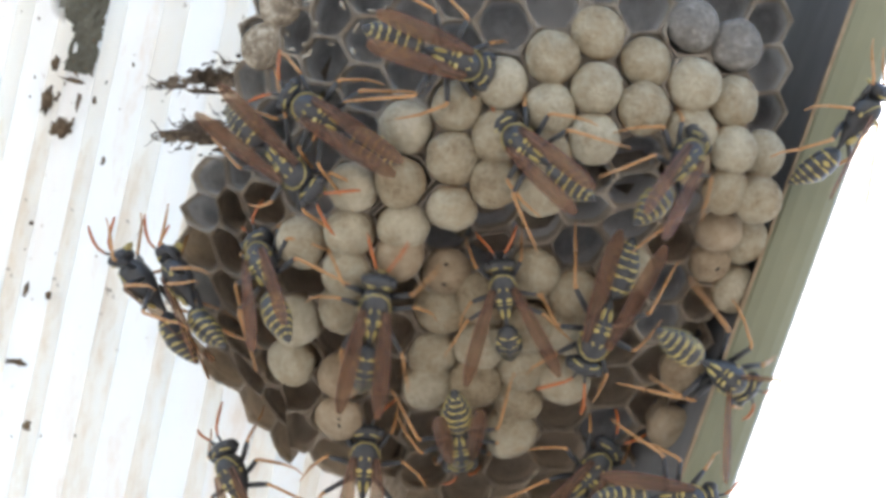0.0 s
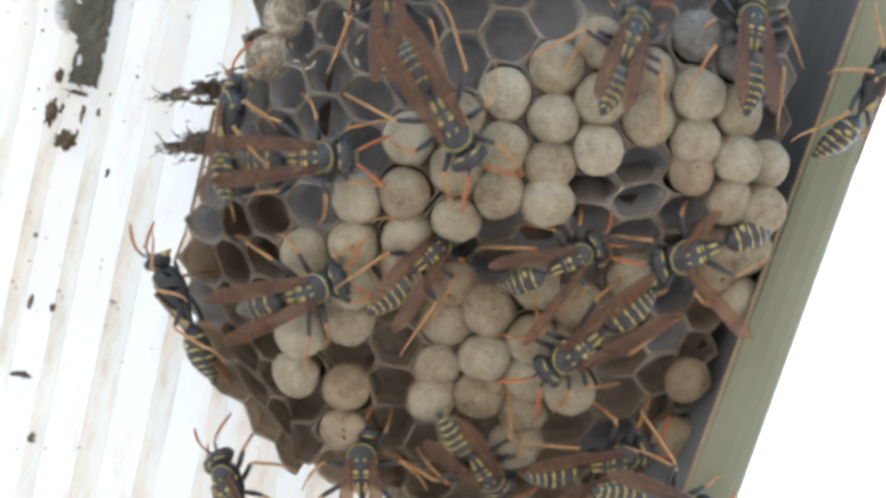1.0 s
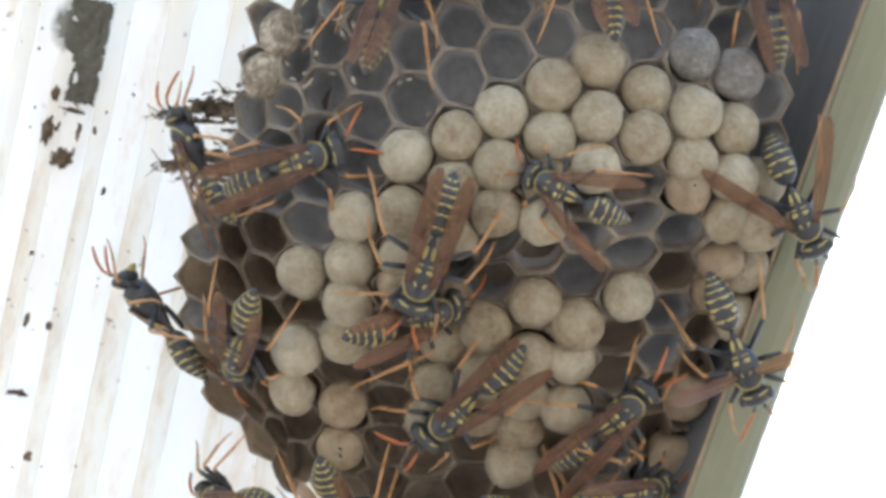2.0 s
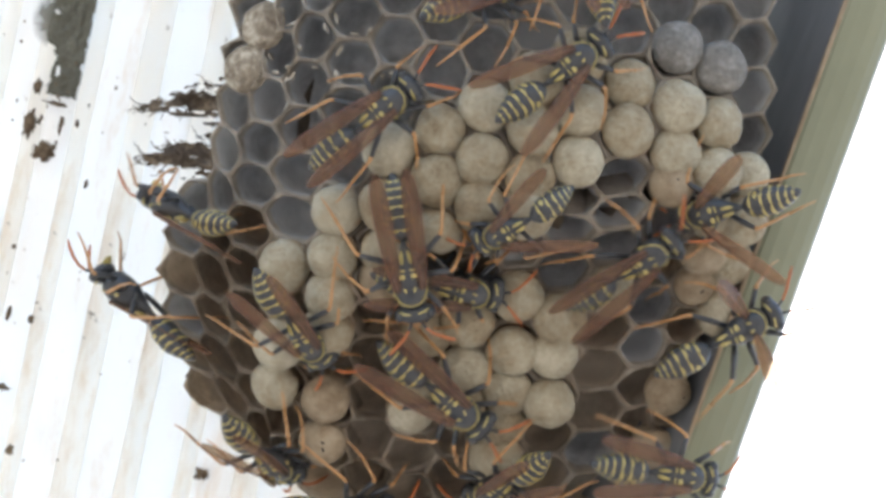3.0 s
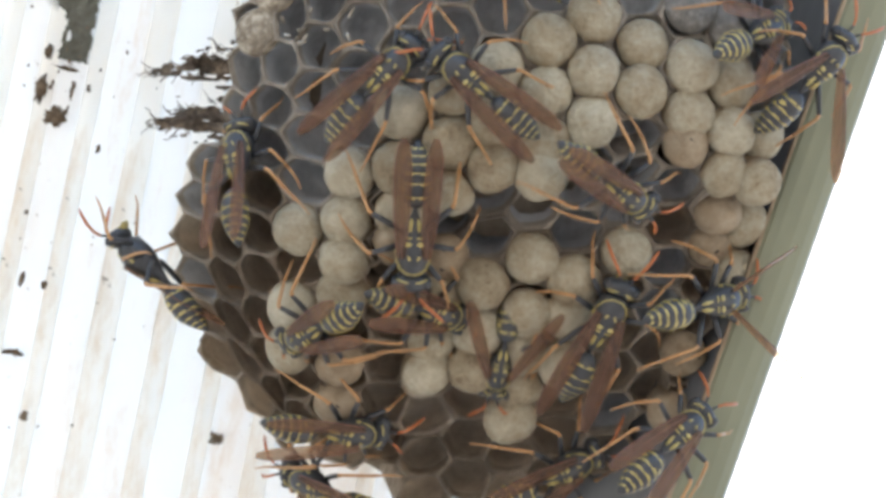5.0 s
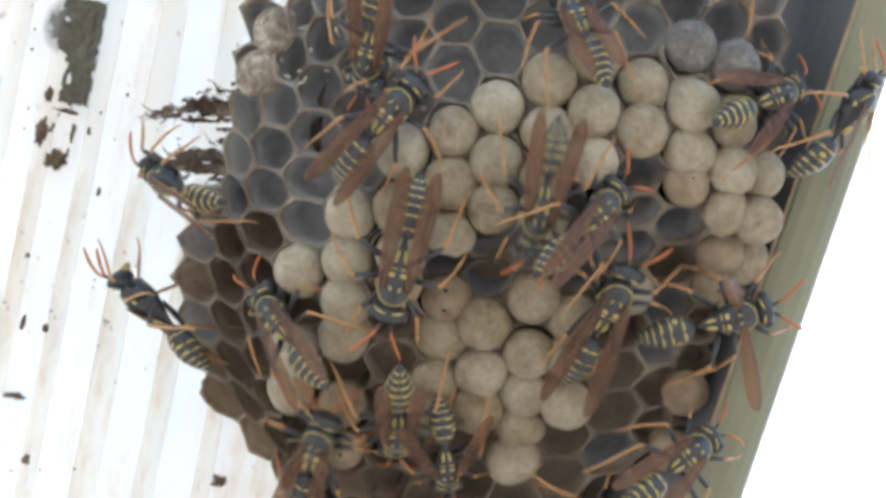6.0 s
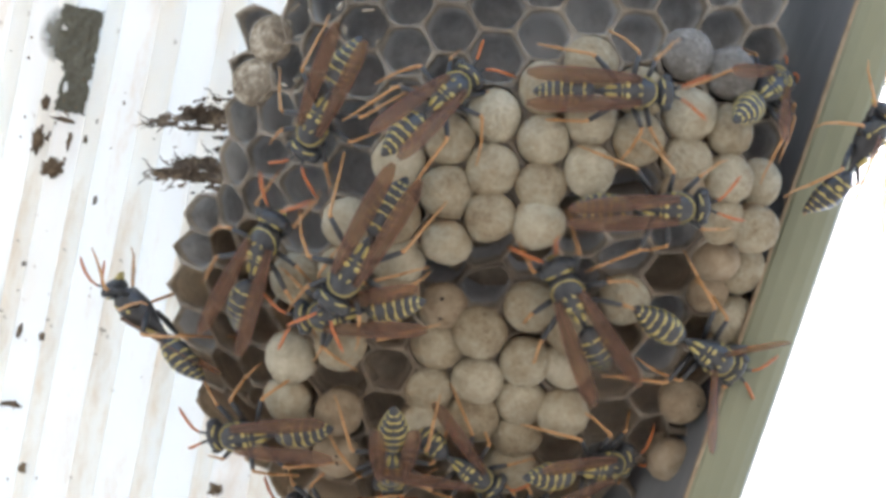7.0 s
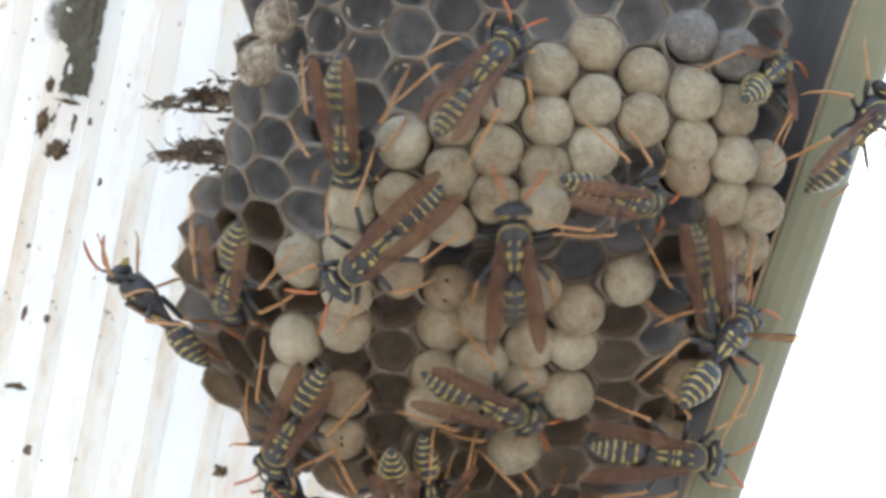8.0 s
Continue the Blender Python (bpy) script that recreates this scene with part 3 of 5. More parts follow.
def build_nest():
    nest = tagged(new("wasp_nest"), "grey paper wasp nest with open and silk-capped cells under roofing", "nest")
    stand(nest, Matrix())
    sites = relaxed()
    caps = {}
    for m, mats in (("white", CAP), ("grey", CAP_GREY), ("tan", CAP_TAN), ("old", CAP_OLD)):
        caps[m] = [mesh_of(b, "cap", mats) for b in cap_meshes()]
    labels = {"white": "cream white silk cap", "grey": "grey silk cap", "tan": "tan silk cap", "old": "mottled whitish broken cap"}
    number = 0
    for (col, row), (x, z) in sites.items():
        ring = around(col, row)
        if not inside(x, z) or not all(n in sites for n in ring):
            continue
        c, normal = face(x, z)
        axis = (normal + Vector((0, -1.2, 0))).normalized()
        rim = []
        for k in range(6):
            a, b = sites[ring[k]], sites[ring[(k + 1) % 6]]
            p, _ = face((x + a[0] + b[0]) / 3, (z + a[1] + b[1]) / 3)
            rim.append(p)
        mids = [(rim[k] + rim[(k + 1) % 6]) / 2 for k in range(6)]
        loop = [v for pair in zip([r * 0.99 + c * 0.01 for r in rim], mids) for v in pair]
        mouth = [v for pair in zip([r * 0.93 + c * 0.07 for r in rim], mids) for v in pair]
        kind = next((k for k, cells in CLOSED.items() if row in cells.get(col, ())), None)
        rnd = random.Random(col * 97 + row)
        lift = rnd.uniform(0.3, 1.5) if kind and kind != "old" else rnd.uniform(-0.25, 0.2)
        # cells towards the bottom left more often get browner, rougher paper
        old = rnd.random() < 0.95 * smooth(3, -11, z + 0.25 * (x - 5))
        torn = TORN.get((col, row), 0.0)
        bm = bmesh.new()

        def ring_at(line, shrink, down, waver=0.0):
            rough = waver * (1.8 if old else 1.0)
            return [bm.verts.new((c + (p - c) * (shrink + rnd.uniform(-rough, rough) * 0.12) - axis * (down - lift - torn * rnd.uniform(0.2, 1) + rnd.uniform(-rough, rough))) * MM) for p in line]
        shells = [ring_at(loop, 0.97, 13), ring_at(loop, 1.0, 0.4), ring_at(loop, 1.005, -0.1, 0.2), ring_at(mouth, 0.967, -0.02, 0.28), ring_at(mouth, 0.94, 0.5, 0.22), ring_at(mouth, 0.905, 1.3, 0.12), ring_at(mouth, 0.84, 7.0 - 2.8 * smooth(-4, -14, z) * old)]
        for k, (a, b) in enumerate(zip(shells, shells[1:])):
            for i in range(12):
                bm.faces.new((a[i], a[(i + 1) % 12], b[(i + 1) % 12], b[i])).material_index = (0, 1, 1, 1, 0, 2)[k]
        bm.faces.new(shells[-1]).material_index = 2
        bmesh.ops.recalc_face_normals(bm, faces=bm.faces)
        cell = part("cell", mesh_of(bm, "cell", BROWN if old else PAPER, BROWN if old else RIM, DARK_BROWN if old else HAZED_INNER), nest)
        if kind:
            size = sum((p - c).length for p in rim) / 6
            turn = (axis * 0.5 + normal * 0.5).to_track_quat("Z", "Y").to_matrix().to_4x4()
            m = Matrix.Translation((c + axis * (lift - 0.1)) * MM) @ turn @ Matrix.Rotation(rnd.uniform(0, 6.28), 4, "Z")
            s = min(size, 2.9) * MM * (0.88 if kind in ("old", "tan") else rnd.uniform(0.91, 0.99))
            part("cap", caps[kind][(number * 5 + row) % 6], cell, labels[kind], m @ Matrix.Diagonal((s, s, s * (0.3 if kind == "old" else rnd.choice((0.8, 0.9, 0.98, 1.08)) * rnd.uniform(0.95, 1.05)), 1)))
            # near-black dabs on the closed silk paint the shade inside small holes
            if kind == "tan":
                for _ in range(rnd.choice((0, 1, 1, 2))):
                    hole = bmesh.new()
                    a, r = rnd.uniform(0, 6.28), rnd.uniform(0.2, 0.6)
                    blob(hole, (0, 0, 0), (0.2 * MM * rnd.uniform(0.6, 1.7), 0.15 * MM * rnd.uniform(0.6, 1.3), 0.08 * MM), 0, 8, 5)
                    spot = Vector((math.cos(a) * r, math.sin(a) * r, math.sqrt(1 - r * r) * 1.0))
                    place = m @ Matrix.Translation(spot * s * 0.97) @ spot.to_track_quat("Z", "Y").to_matrix().to_4x4()
                    part("hole", mesh_of(hole, "hole", HOLE_SHADE), cell, "small dark hole in the cap", place)
            number += 1
        elif x < -4 and z > 14 and rnd.random() < 0.75:
            # remnants of the opened silk cap cling to the wall
            for _ in range(rnd.choice((2, 3, 4))):
                scrap = bmesh.new()
                k = rnd.randrange(6)
                blob(scrap, (0, 0, 0), (0.6 * MM * rnd.uniform(0.5, 1.4), 0.4 * MM * rnd.uniform(0.5, 1.4), 0.15 * MM), 0, 8, 5)
                for v in scrap.verts:
                    v.co *= 1 + 0.5 * noise.noise(v.co * 3000 + Vector((k * 3, row, 0)))
                spot = c + (mids[k] - c) * 0.74
                spot += (rim[k] - mids[k]) * rnd.uniform(-0.7, 0.7) - axis * rnd.uniform(0.2, 1.8)
                turn = (c - mids[k]).normalized().to_track_quat("Z", "Y").to_matrix().to_4x4()
                part("silk_scrap", mesh_of(scrap, "silk_scrap", SCRAP), cell, "pale scrap of torn silk", Matrix.Translation(spot * MM) @ turn @ Matrix.Rotation(rnd.uniform(0, 3), 4, "Z"))
    # the comb's back and the stalks by which it hangs
    for x, z, r in ((-8, 12, 3.2), (6, 4, 4.0), (14, -10, 3.0)):
        bm = bmesh.new()
        y = depth(x, z)
        tube(bm, [(x * MM, (y + 10) * MM, z * MM), (x * MM, (y + 16) * MM, z * MM), ((x + 1) * MM, 34 * MM, z * MM), ((x + 1) * MM, 40 * MM, z * MM)],
             [r * 2 * MM, r * MM, r * 0.7 * MM, r * 1.6 * MM], 12)
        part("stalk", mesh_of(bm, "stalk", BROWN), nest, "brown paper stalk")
    bm = bmesh.new()
    steps = 26
    grid = {}
    for i in range(steps + 1):
        z = -30 + i / steps * 74
        a, b = between(LEFT_EDGE, z) + 1.5, between(RIGHT_EDGE, z) - 1.5
        for j in range(steps + 1):
            x = a + (b - a) * j / steps
            grid[i, j] = bm.verts.new((x * MM, (depth(x, z) + 12.2 + 0.6 * noise.noise((x * 0.3, z * 0.3, 0))) * MM, z * MM))
    for i in range(steps):
        for j in range(steps):
            bm.faces.new((grid[i, j], grid[i, j + 1], grid[i + 1, j + 1], grid[i + 1, j]))
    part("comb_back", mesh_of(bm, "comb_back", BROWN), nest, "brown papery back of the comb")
    return nest


build_nest()


# ---- wasps ----
def build_wasp():
    wasp = tagged(new("paper_wasp"), "black and yellow paper wasp with amber wings on the nest", "wasp", "wasps on the nest")

    # thorax with yellow collar lines and spots
    bm = bmesh.new()
    lathe(bm, [(5.0, 0.6), (4.75, 1.15), (4.3, 1.5), (3.6, 1.7), (2.6, 1.72), (1.7, 1.55), (0.9, 1.2), (0.2, 0.85), (-0.5, 0.55), (-1.1, 0.3), (-1.6, 0.2)], 20, (0.92, 0.92))
    for f in bm.faces:
        f.material_index = 0
    for side in (1, -1):
        blob(bm, (side * 0.58, 1.66, 1.36), (0.36, 0.25, 0.14), 1, 10, 6)
        blob(bm, (side * 0.55, 1.12, 1.16), (0.42, 0.09, 0.1), 1, 10, 6)
        tube(bm, [(side * 0.42, 0.55, 0.98), (side * 0.38, -0.1, 0.72), (side * 0.3, -0.6, 0.5)], [0.12, 0.22, 0.1], 6, 1)
        tube(bm, [(side * 0.35, 3.15, 1.6), (side * 0.52, 2.75, 1.58)], [0.09, 0.13], 6, 1)
        blob(bm, (side * 1.55, 2.6, 0.35), (0.14, 0.3, 0.22), 1, 10, 6)
        path = [(side * 0.02, 4.62, 1.18), (side * 0.6, 4.55, 1.12), (side * 1.15, 4.15, 0.98), (side * 1.5, 3.5, 0.78), (side * 1.62, 3.0, 0.6)]
        tube(bm, path, [0.085, 0.08, 0.085, 0.075, 0.05], 6, 1)
    bmesh.ops.scale(bm, vec=(MM, MM, MM), verts=bm.verts)
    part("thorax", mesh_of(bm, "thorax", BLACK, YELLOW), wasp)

    # head: broad, flat to the front, with eyes, face plate and feelers
    bm = bmesh.new()
    blob(bm, (0, 0.5, 0), (1.75, 0.95, 1.3), 0, 20, 12)
    blob(bm, (0, 0.98, 0.35), (0.75, 0.28, 0.14), 1, 10, 6)
    for side in (1, -1):
        tube(bm, [(side * 0.35, 0.1, 1.16), (side * 0.95, 0.0, 1.0), (side * 1.4, -0.05, 0.55)], [0.08, 0.12, 0.08], 6, 1)
        tube(bm, [(side * 0.5, 0.9, -1.0), (side * 0.4, 1.25, -1.4), (side * 0.05, 1.3, -1.75)], [0.24, 0.22, 0.06], 6, 1)
    bmesh.ops.scale(bm, vec=(MM, MM, MM), verts=bm.verts)
    head = part("head", mesh_of(bm, "head", BLACK, YELLOW), wasp, at=pose(0, 5.15 * MM, 0.0, -12, 0, 0))
    bm = bmesh.new()
    blob(bm, (0, 0.9 * MM, -0.75 * MM), (0.62 * MM, 0.55 * MM, 0.62 * MM), 0, 12, 8)
    part("face_plate", mesh_of(bm, "face_plate", YELLOW), head, "yellow face plate")
    bm = bmesh.new()
    blob(bm, (0, 0, 0), (0.5 * MM, 0.6 * MM, 0.95 * MM), 0, 12, 8)
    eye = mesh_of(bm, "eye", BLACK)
    path = [(0, 0, 0), (0.35, 0.7, 0.6), (0.8, 1.4, 0.75), (1.45, 2.3, 0.5), (2.0, 3.2, 0.05), (2.3, 3.75, -0.3)]
    feelers = {}
    for side in (1, -1):
        bm = bmesh.new()
        tube(bm, [(side * x * MM, y * MM, z * MM) for x, y, z in path[:2]], [0.15 * MM, 0.14 * MM], 7, 1)
        tube(bm, [(side * x * MM, y * MM, z * MM) for x, y, z in path[1:]], [r * MM for r in (0.13, 0.15, 0.18, 0.17, 0.09)], 7, 0)
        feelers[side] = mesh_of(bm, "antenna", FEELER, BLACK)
    for side in (1, -1):
        part("eye", eye, head, "black kidney-shaped eye", pose(side * 1.42 * MM, 0.5 * MM, 0.15 * MM, 0, 0, side * -15))
        part("antenna", feelers[side], head, "rust orange antenna", pose(side * 0.35 * MM, 1.1 * MM, 0.5 * MM))

    # abdomen: spindle, yellow scalloped bands on black
    bm = bmesh.new()
    ys = [-0.02 - 7.3 * k / 72 for k in range(73)]

    def girth(y):
        k = -y / 7.35
        base = 1.78 * math.sin(math.pi * min(1, max(0.02, k ** 0.72))) ** 0.72
        return max(0.06, base * (0.92 if k < 0.5 else 1.0))
    edges = [1.55, 3.1, 4.2, 5.15, 5.95, 6.65]

    def paint(y, a):
        y = -y
        wave = 0.11 * math.cos(a * 6 + math.pi) + 0.04 * math.cos(a * 12)
        for k, e in enumerate(edges):
            if e - 0.27 + 0.012 * k + wave < y < e - 0.05:
                return 1
        # two free spots on the second segment
        return 1 if any(((y - 2.25) / 0.33) ** 2 + ((a - c) / 0.26) ** 2 < 1 for c in (0.62, math.pi - 0.62)) else 0

    def bend(p):
        k = -p.y / 7.3
        return Vector((p.x, p.y + 0.4 * k * k, p.z - 1.3 * k * k))
    lathe(bm, [(y, girth(y) * (1 - 0.05 * (min(abs(-y - e) for e in edges) < 0.1))) for y in ys], 40, (0.95, 0.84), bend, paint)
    bmesh.ops.scale(bm, vec=(MM, 0.9 * MM, MM), verts=bm.verts)
    part("abdomen", mesh_of(bm, "abdomen", BLACK, YELLOW), wasp, "black abdomen with scalloped yellow bands", pose(0, -1.5 * MM, 0.1 * MM, 0, 0, 0))

    # wings, pleated narrow, with a strong front vein
    n = 12
    for side in (1, -1):
        bm = bmesh.new()
        rows = []
        for k in range(n + 1):
            s = k / n
            w = 0.4 + 1.25 * math.sin(math.pi * min(1, s * 0.72 + 0.06)) ** 0.9
            w *= 1 - 0.6 * smooth(0.88, 1.0, s)
            rows.append([(side * (u - 0.45) * w, -11.8 * s, 0.35 * math.sin(math.pi * u) * (1 - 0.5 * s) - 0.25 * s) for u in (0, 0.25, 0.5, 0.75, 1)])
        for dz in (0.0, -0.05):
            g = [[bm.verts.new((x * MM, y * MM, (z + dz) * MM)) for x, y, z in r] for r in rows]
            for a, b in zip(g, g[1:]):
                for i in range(4):
                    bm.faces.new((a[i], a[i + 1], b[i + 1], b[i]))
        for u, r in ((4, 0.09), (2, 0.03)):
            tube(bm, [(x * MM, y * MM, (z + 0.02) * MM) for x, y, z in (row[u] for row in rows)], [r * MM * (1 - 0.5 * k / n) for k in range(n + 1)], 5, 1)
        for k in (4, 6, 8):
            tube(bm, [(rows[k][4][0] * MM, rows[k][4][1] * MM, rows[k][4][2] * MM), (rows[k + 1][1][0] * MM, rows[k + 1][1][1] * MM, rows[k + 1][1][2] * MM)], [0.03 * MM, 0.025 * MM], 5, 1)
        part("wing", mesh_of(bm, "wing", WING, VEIN), wasp, "smoky amber folded wing", pose(side * 1.3 * MM, 3.0 * MM, 1.2 * MM, -4, 0, side * 9))

    # legs: black thighs, orange shins and feet
    def leg(points, radii, side):
        bm = bmesh.new()
        pts = [Vector((side * x * MM, y * MM, z * MM)) for x, y, z in points]
        tube(bm, pts[:3], [r * MM for r in radii[:3]], 8)
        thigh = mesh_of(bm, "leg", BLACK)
        bm = bmesh.new()
        knee = pts[2]
        tube(bm, [p - knee for p in pts[2:5]], [r * MM for r in radii[2:5]], 8)
        tube(bm, [p - knee for p in pts[4:]], [r * MM for r in radii[4:]], 7)
        return thigh, mesh_of(bm, "shin", ORANGE), knee
    sets = (
        (3.7, [(0, 0, 0), (0.9, 0.8, 0.1), (1.9, 1.7, 0.4), (2.15, 2.0, 0.4), (2.7, 3.5, -1.0), (3.1, 4.4, -1.8), (3.2, 5.3, -2.3)]),
        (2.3, [(0, 0, 0), (1.4, 0.15, 0.4), (2.9, 0.3, 0.9), (3.25, 0.25, 0.85), (4.6, -1.0, -0.9), (5.2, -1.9, -1.9), (5.6, -2.8, -2.3)]),
        (1.0, [(0, 0, 0), (1.4, -1.0, 0.5), (2.9, -2.2, 1.2), (3.2, -2.6, 1.1), (4.1, -5.2, -0.7), (4.6, -6.5, -1.8), (5.0, -7.6, -2.3)]))
    for y, points in sets:
        for side in (1, -1):
            thigh, shin, knee = leg(points, (0.28, 0.31, 0.24, 0.17, 0.165, 0.105, 0.065), side)
            limb = part("leg", thigh, wasp, at=pose(side * 0.95 * MM, y * MM, -0.85 * MM))
            part("shin", shin, limb, "orange shin and foot", Matrix.Translation(knee))
    return wasp


def perch(x, z, heading, lean=0.0, nod=0.0, lift=3.4):
    """A wasp's pose on the comb at x, z (mm). heading: degrees, 0 up the comb, 90 to its right."""
    c, normal = face(x, z, 7.0)
    spread = [depth(x + a, z + b) for a, b in ((5, 0), (-5, 0), (0, 5), (0, -5))]
    c.y = min(c.y, (c.y + sum(spread)) / 5)
    normal = (normal + Vector((0, -0.35, 0))).normalized()
    edge = 33.9 + 0.345 * z
    near = smooth(edge - 9, edge - 1, x)            # there it clings to the beam
    c.y += (min(c.y, 8.0) - c.y) * near
    normal = (normal * (1 - near) + Vector((0, -1, 0)) * near).normalized()
    flat = Matrix.Rotation(radians(90), 3, "X") @ Matrix.Rotation(radians(-heading), 3, "Z")
    tilt = Vector((0, -1, 0)).rotation_difference(normal).to_matrix()
    own = (Matrix.Rotation(radians(lean), 3, "Y") @ Matrix.Rotation(radians(nod), 3, "X"))
    m = (tilt @ flat @ own).to_4x4()
    clear = 0.8 if lift > 0 else 0.0                # the feet stand on the caps, not on the rims
    m.translation = (c + normal * (lift + clear)) * MM
    return UP @ m


# each wasp's way over the comb: seconds, x and z, heading, lean to its right and nod of the body
WASPS = []


def way(*rows, wings=9, droop=0, curl=0, size=1.0, label=""):
    WASPS.append((rows, wings, droop, curl, size, label))


way((0, 6, -8.5, -7, 0, -10, 4.5),
    (0.5, 4.8, -4.8, -12, 0, -42, 4.5),
    (0.7, 5.3, -6.8, -6, 0, 0, 4.5),
    (0.9, 4.1, -6.7, 23, 0, -29, 4.5),
    (1, 10.3, -2, 67, 0, -23, 4.5),
    (1.2, 9.1, -3.2, 37, 0, 0, 4.5),
    (1.3, 12, 0.7, 9, 0, -27, 4.5),
    (1.5, 12.3, 7.7, 42, 0, -19, 4.5),
    (1.7, 12.2, 7.4, -32, 0, -30, 4.5),
    (2.25, 12, 5.1, -83, 0, -29, 4.5),
    (2.8, 11.9, 2.7, -135, 0, -28, 4.5),
    (3, 8.8, 3.4, -124, 0, -20, 4.5),
    (3.2, 8.3, 1.9, -135, 0, 0, 4.5),
    (3.3, 9.5, 1.7, -174, 0, -28, 4.5),
    (3.5, 7.4, 1.5, -139, 0, -20, 4.5),
    (3.7, 6.5, -1, -152, 0, -32, 4.5),
    (4, 9.1, 1.2, -187, 0, -10, 4.5),
    (4.2, 10.9, 0.2, -241, 0, -29, 4.5),
    (4.3, 9.4, -0.5, -195, 0, -31, 4.5),
    (4.5, 6.6, 1.4, -159, 0, -22, 4.5),
    (4.7, 6.1, -3.5, -170, 0, 0, 4.5),
    (5.8, 2.1, -25.1, -171, 0, -32, 4.5),
    (6, -0.8, -19.7, -187, 0, -20, 4.5),
    (6.3, 1.5, -21.8, -230, 0, -29, 4.5),
    (6.5, 0.7, -19.7, -240, 0, 3, 4.5),
    (7, 0.8, -19.9, -235, 0, 3, 4.5),
    (7.2, -0, -19.4, -233, 0, 3, 4.5),
    (7.5, -1.5, -20.9, -192, 0, -14, 4.5),
    (8, -2.4, -24.1, -188, 0, -32, 4.5),
    wings=22, curl=28, size=0.88)
way((0, -7.7, -10.7, 8, 0, 3, 3.7),
    (0.5, -9.8, -3.1, -14, 0, -42, 3.7),
    (0.7, -4.8, -5, 40, 0, -27, 3.7),
    (1, -4, -2.8, 53, 0, -42, 3.7),
    (1.3, -2.9, -3.8, 51, 0, -28, 3.7),
    (1.5, -2.5, -2, 46, 0, -42, 3.7),
    (1.7, -4.4, -6.7, 84, 0, -32, 3.7),
    (2.8, -0.7, -4.9, 78, 0, -29, 3.7),
    (3, 0.7, -3.2, 102, 0, -7, 3.7),
    (3.5, -0.8, -4.2, 102, 0, 0, 3.7),
    (4, -0.2, -3.3, 101, 0, -8, 3.7),
    (4.5, -2.3, -5.1, 106, 0, -14, 3.7),
    (4.7, -2.6, -8.7, 104, 0, -32, 3.7),
    (5.8, -2.8, -11.2, 167, 0, -32, 3.7),
    (6, -5.3, -16.4, 180, 0, -30, 3.7),
    (7, -5.5, -19.3, 180, 0, -32, 3.7),
    (8, -5.7, -24.8, 175, 0, -32, 3.7),
    wings=4)
way((0, -16.6, -6, -39, 0, -41, 4.5),
    (0.5, -16.4, -4.5, -52, 0, -32, 4.5),
    (0.8, -15.6, -5.9, 11, 0, -32, 4.5),
    (1, -14.5, -6.1, 70, 0, 3, 4.5),
    (1.2, -15.1, -7.5, 123, 0, -32, 4.5),
    (1.3, -15.1, -7.7, 132, 0, -31, 4.5),
    (1.5, -14.8, -5.3, 207, 0, -22, 4.5),
    (1.7, -20.7, -9, 224, 0, -29, 4.5),
    (2.25, -17, -8.7, 176, 0, -29, 4.5),
    (2.8, -13.3, -8.3, 128, 0, -30, 4.5),
    (3, -12.6, -7.7, 155, 0, -30, 4.5),
    (3.2, -14.1, -9.2, 162, 0, -30, 4.5),
    (3.5, -12.7, -8.8, 208, 0, -14, 4.5),
    (3.8, -11.3, -12.4, 254, 0, -27, 4.5),
    (4, -12, -10.5, 269, 0, -32, 4.5),
    (4.3, -13.5, -10.7, 295, 0, -26, 4.5),
    (4.5, -11.8, -10.8, 244, 0, -18, 4.5),
    (4.7, -10.9, -12, 214, 0, -30, 4.5),
    (5.25, -13.5, -10.8, 271, 0, -29, 4.5),
    (5.8, -16.1, -9.6, 328, 0, -28, 4.5),
    (6, -14.6, -8.2, 311, 0, -31, 4.5),
    (6.3, -17.4, -8.3, 327, 0, -25, 4.5),
    (6.5, -19.7, -3.4, 308, 0, -8, 4.5),
    (6.7, -22.9, -2.4, 309, 0, 0, 4.5),
    (6.8, -21.1, -4.4, 330, 0, -28, 4.5),
    (7, -17.2, -1.1, 385, 0, 3, 4.5),
    (7.2, -18.8, -3.8, 449, 0, 3, 4.5),
    (7.5, -16.7, -5.7, 512, 0, -42, 4.5),
    (7.8, -19.3, -5.1, 509, 0, -31, 4.5),
    (8, -20.2, -3.7, 565, 0, -31, 4.5),
    wings=6)
way((0, -28.8, -8.6, -41, -75, 3, 3),
    (0.5, -28.1, -9.2, -37, -75, 3, 3),
    (1, -26.2, -8.4, -35, -75, -3, 3),
    (1.5, -26.1, -6.7, -32, -75, -11, 3),
    (1.7, -27.9, -7.7, -35, -75, -1, 3),
    (2.8, -28.4, -7.1, -54, -75, 3, 3),
    (3, -28.3, -6.9, -54, -75, 3, 3),
    (3.5, -28.1, -7, -54, -75, 3, 3),
    (4, -28.1, -7, -54, -75, 3, 3),
    (4.5, -28.1, -7.1, -52, -75, 2, 3),
    (4.7, -28.2, -7.1, -52, -75, 2, 3),
    (5.8, -27.9, -7.2, -52, -75, -1, 3),
    (6, -28, -7, -52, -75, 2, 3),
    (6.5, -28.2, -7.2, -54, -75, 3, 3),
    (7, -28.3, -7.1, -54, -75, 0, 3),
    (7.2, -28.3, -7, -57, -75, -4, 3),
    (7.5, -28.3, -7.3, -51, -75, 3, 3),
    (8, -28.3, -7.5, -50, -75, 3, 3),
    wings=-4, droop=13, curl=-20, size=1.04, label='dark paper wasp clinging to the outer edge of the nest')
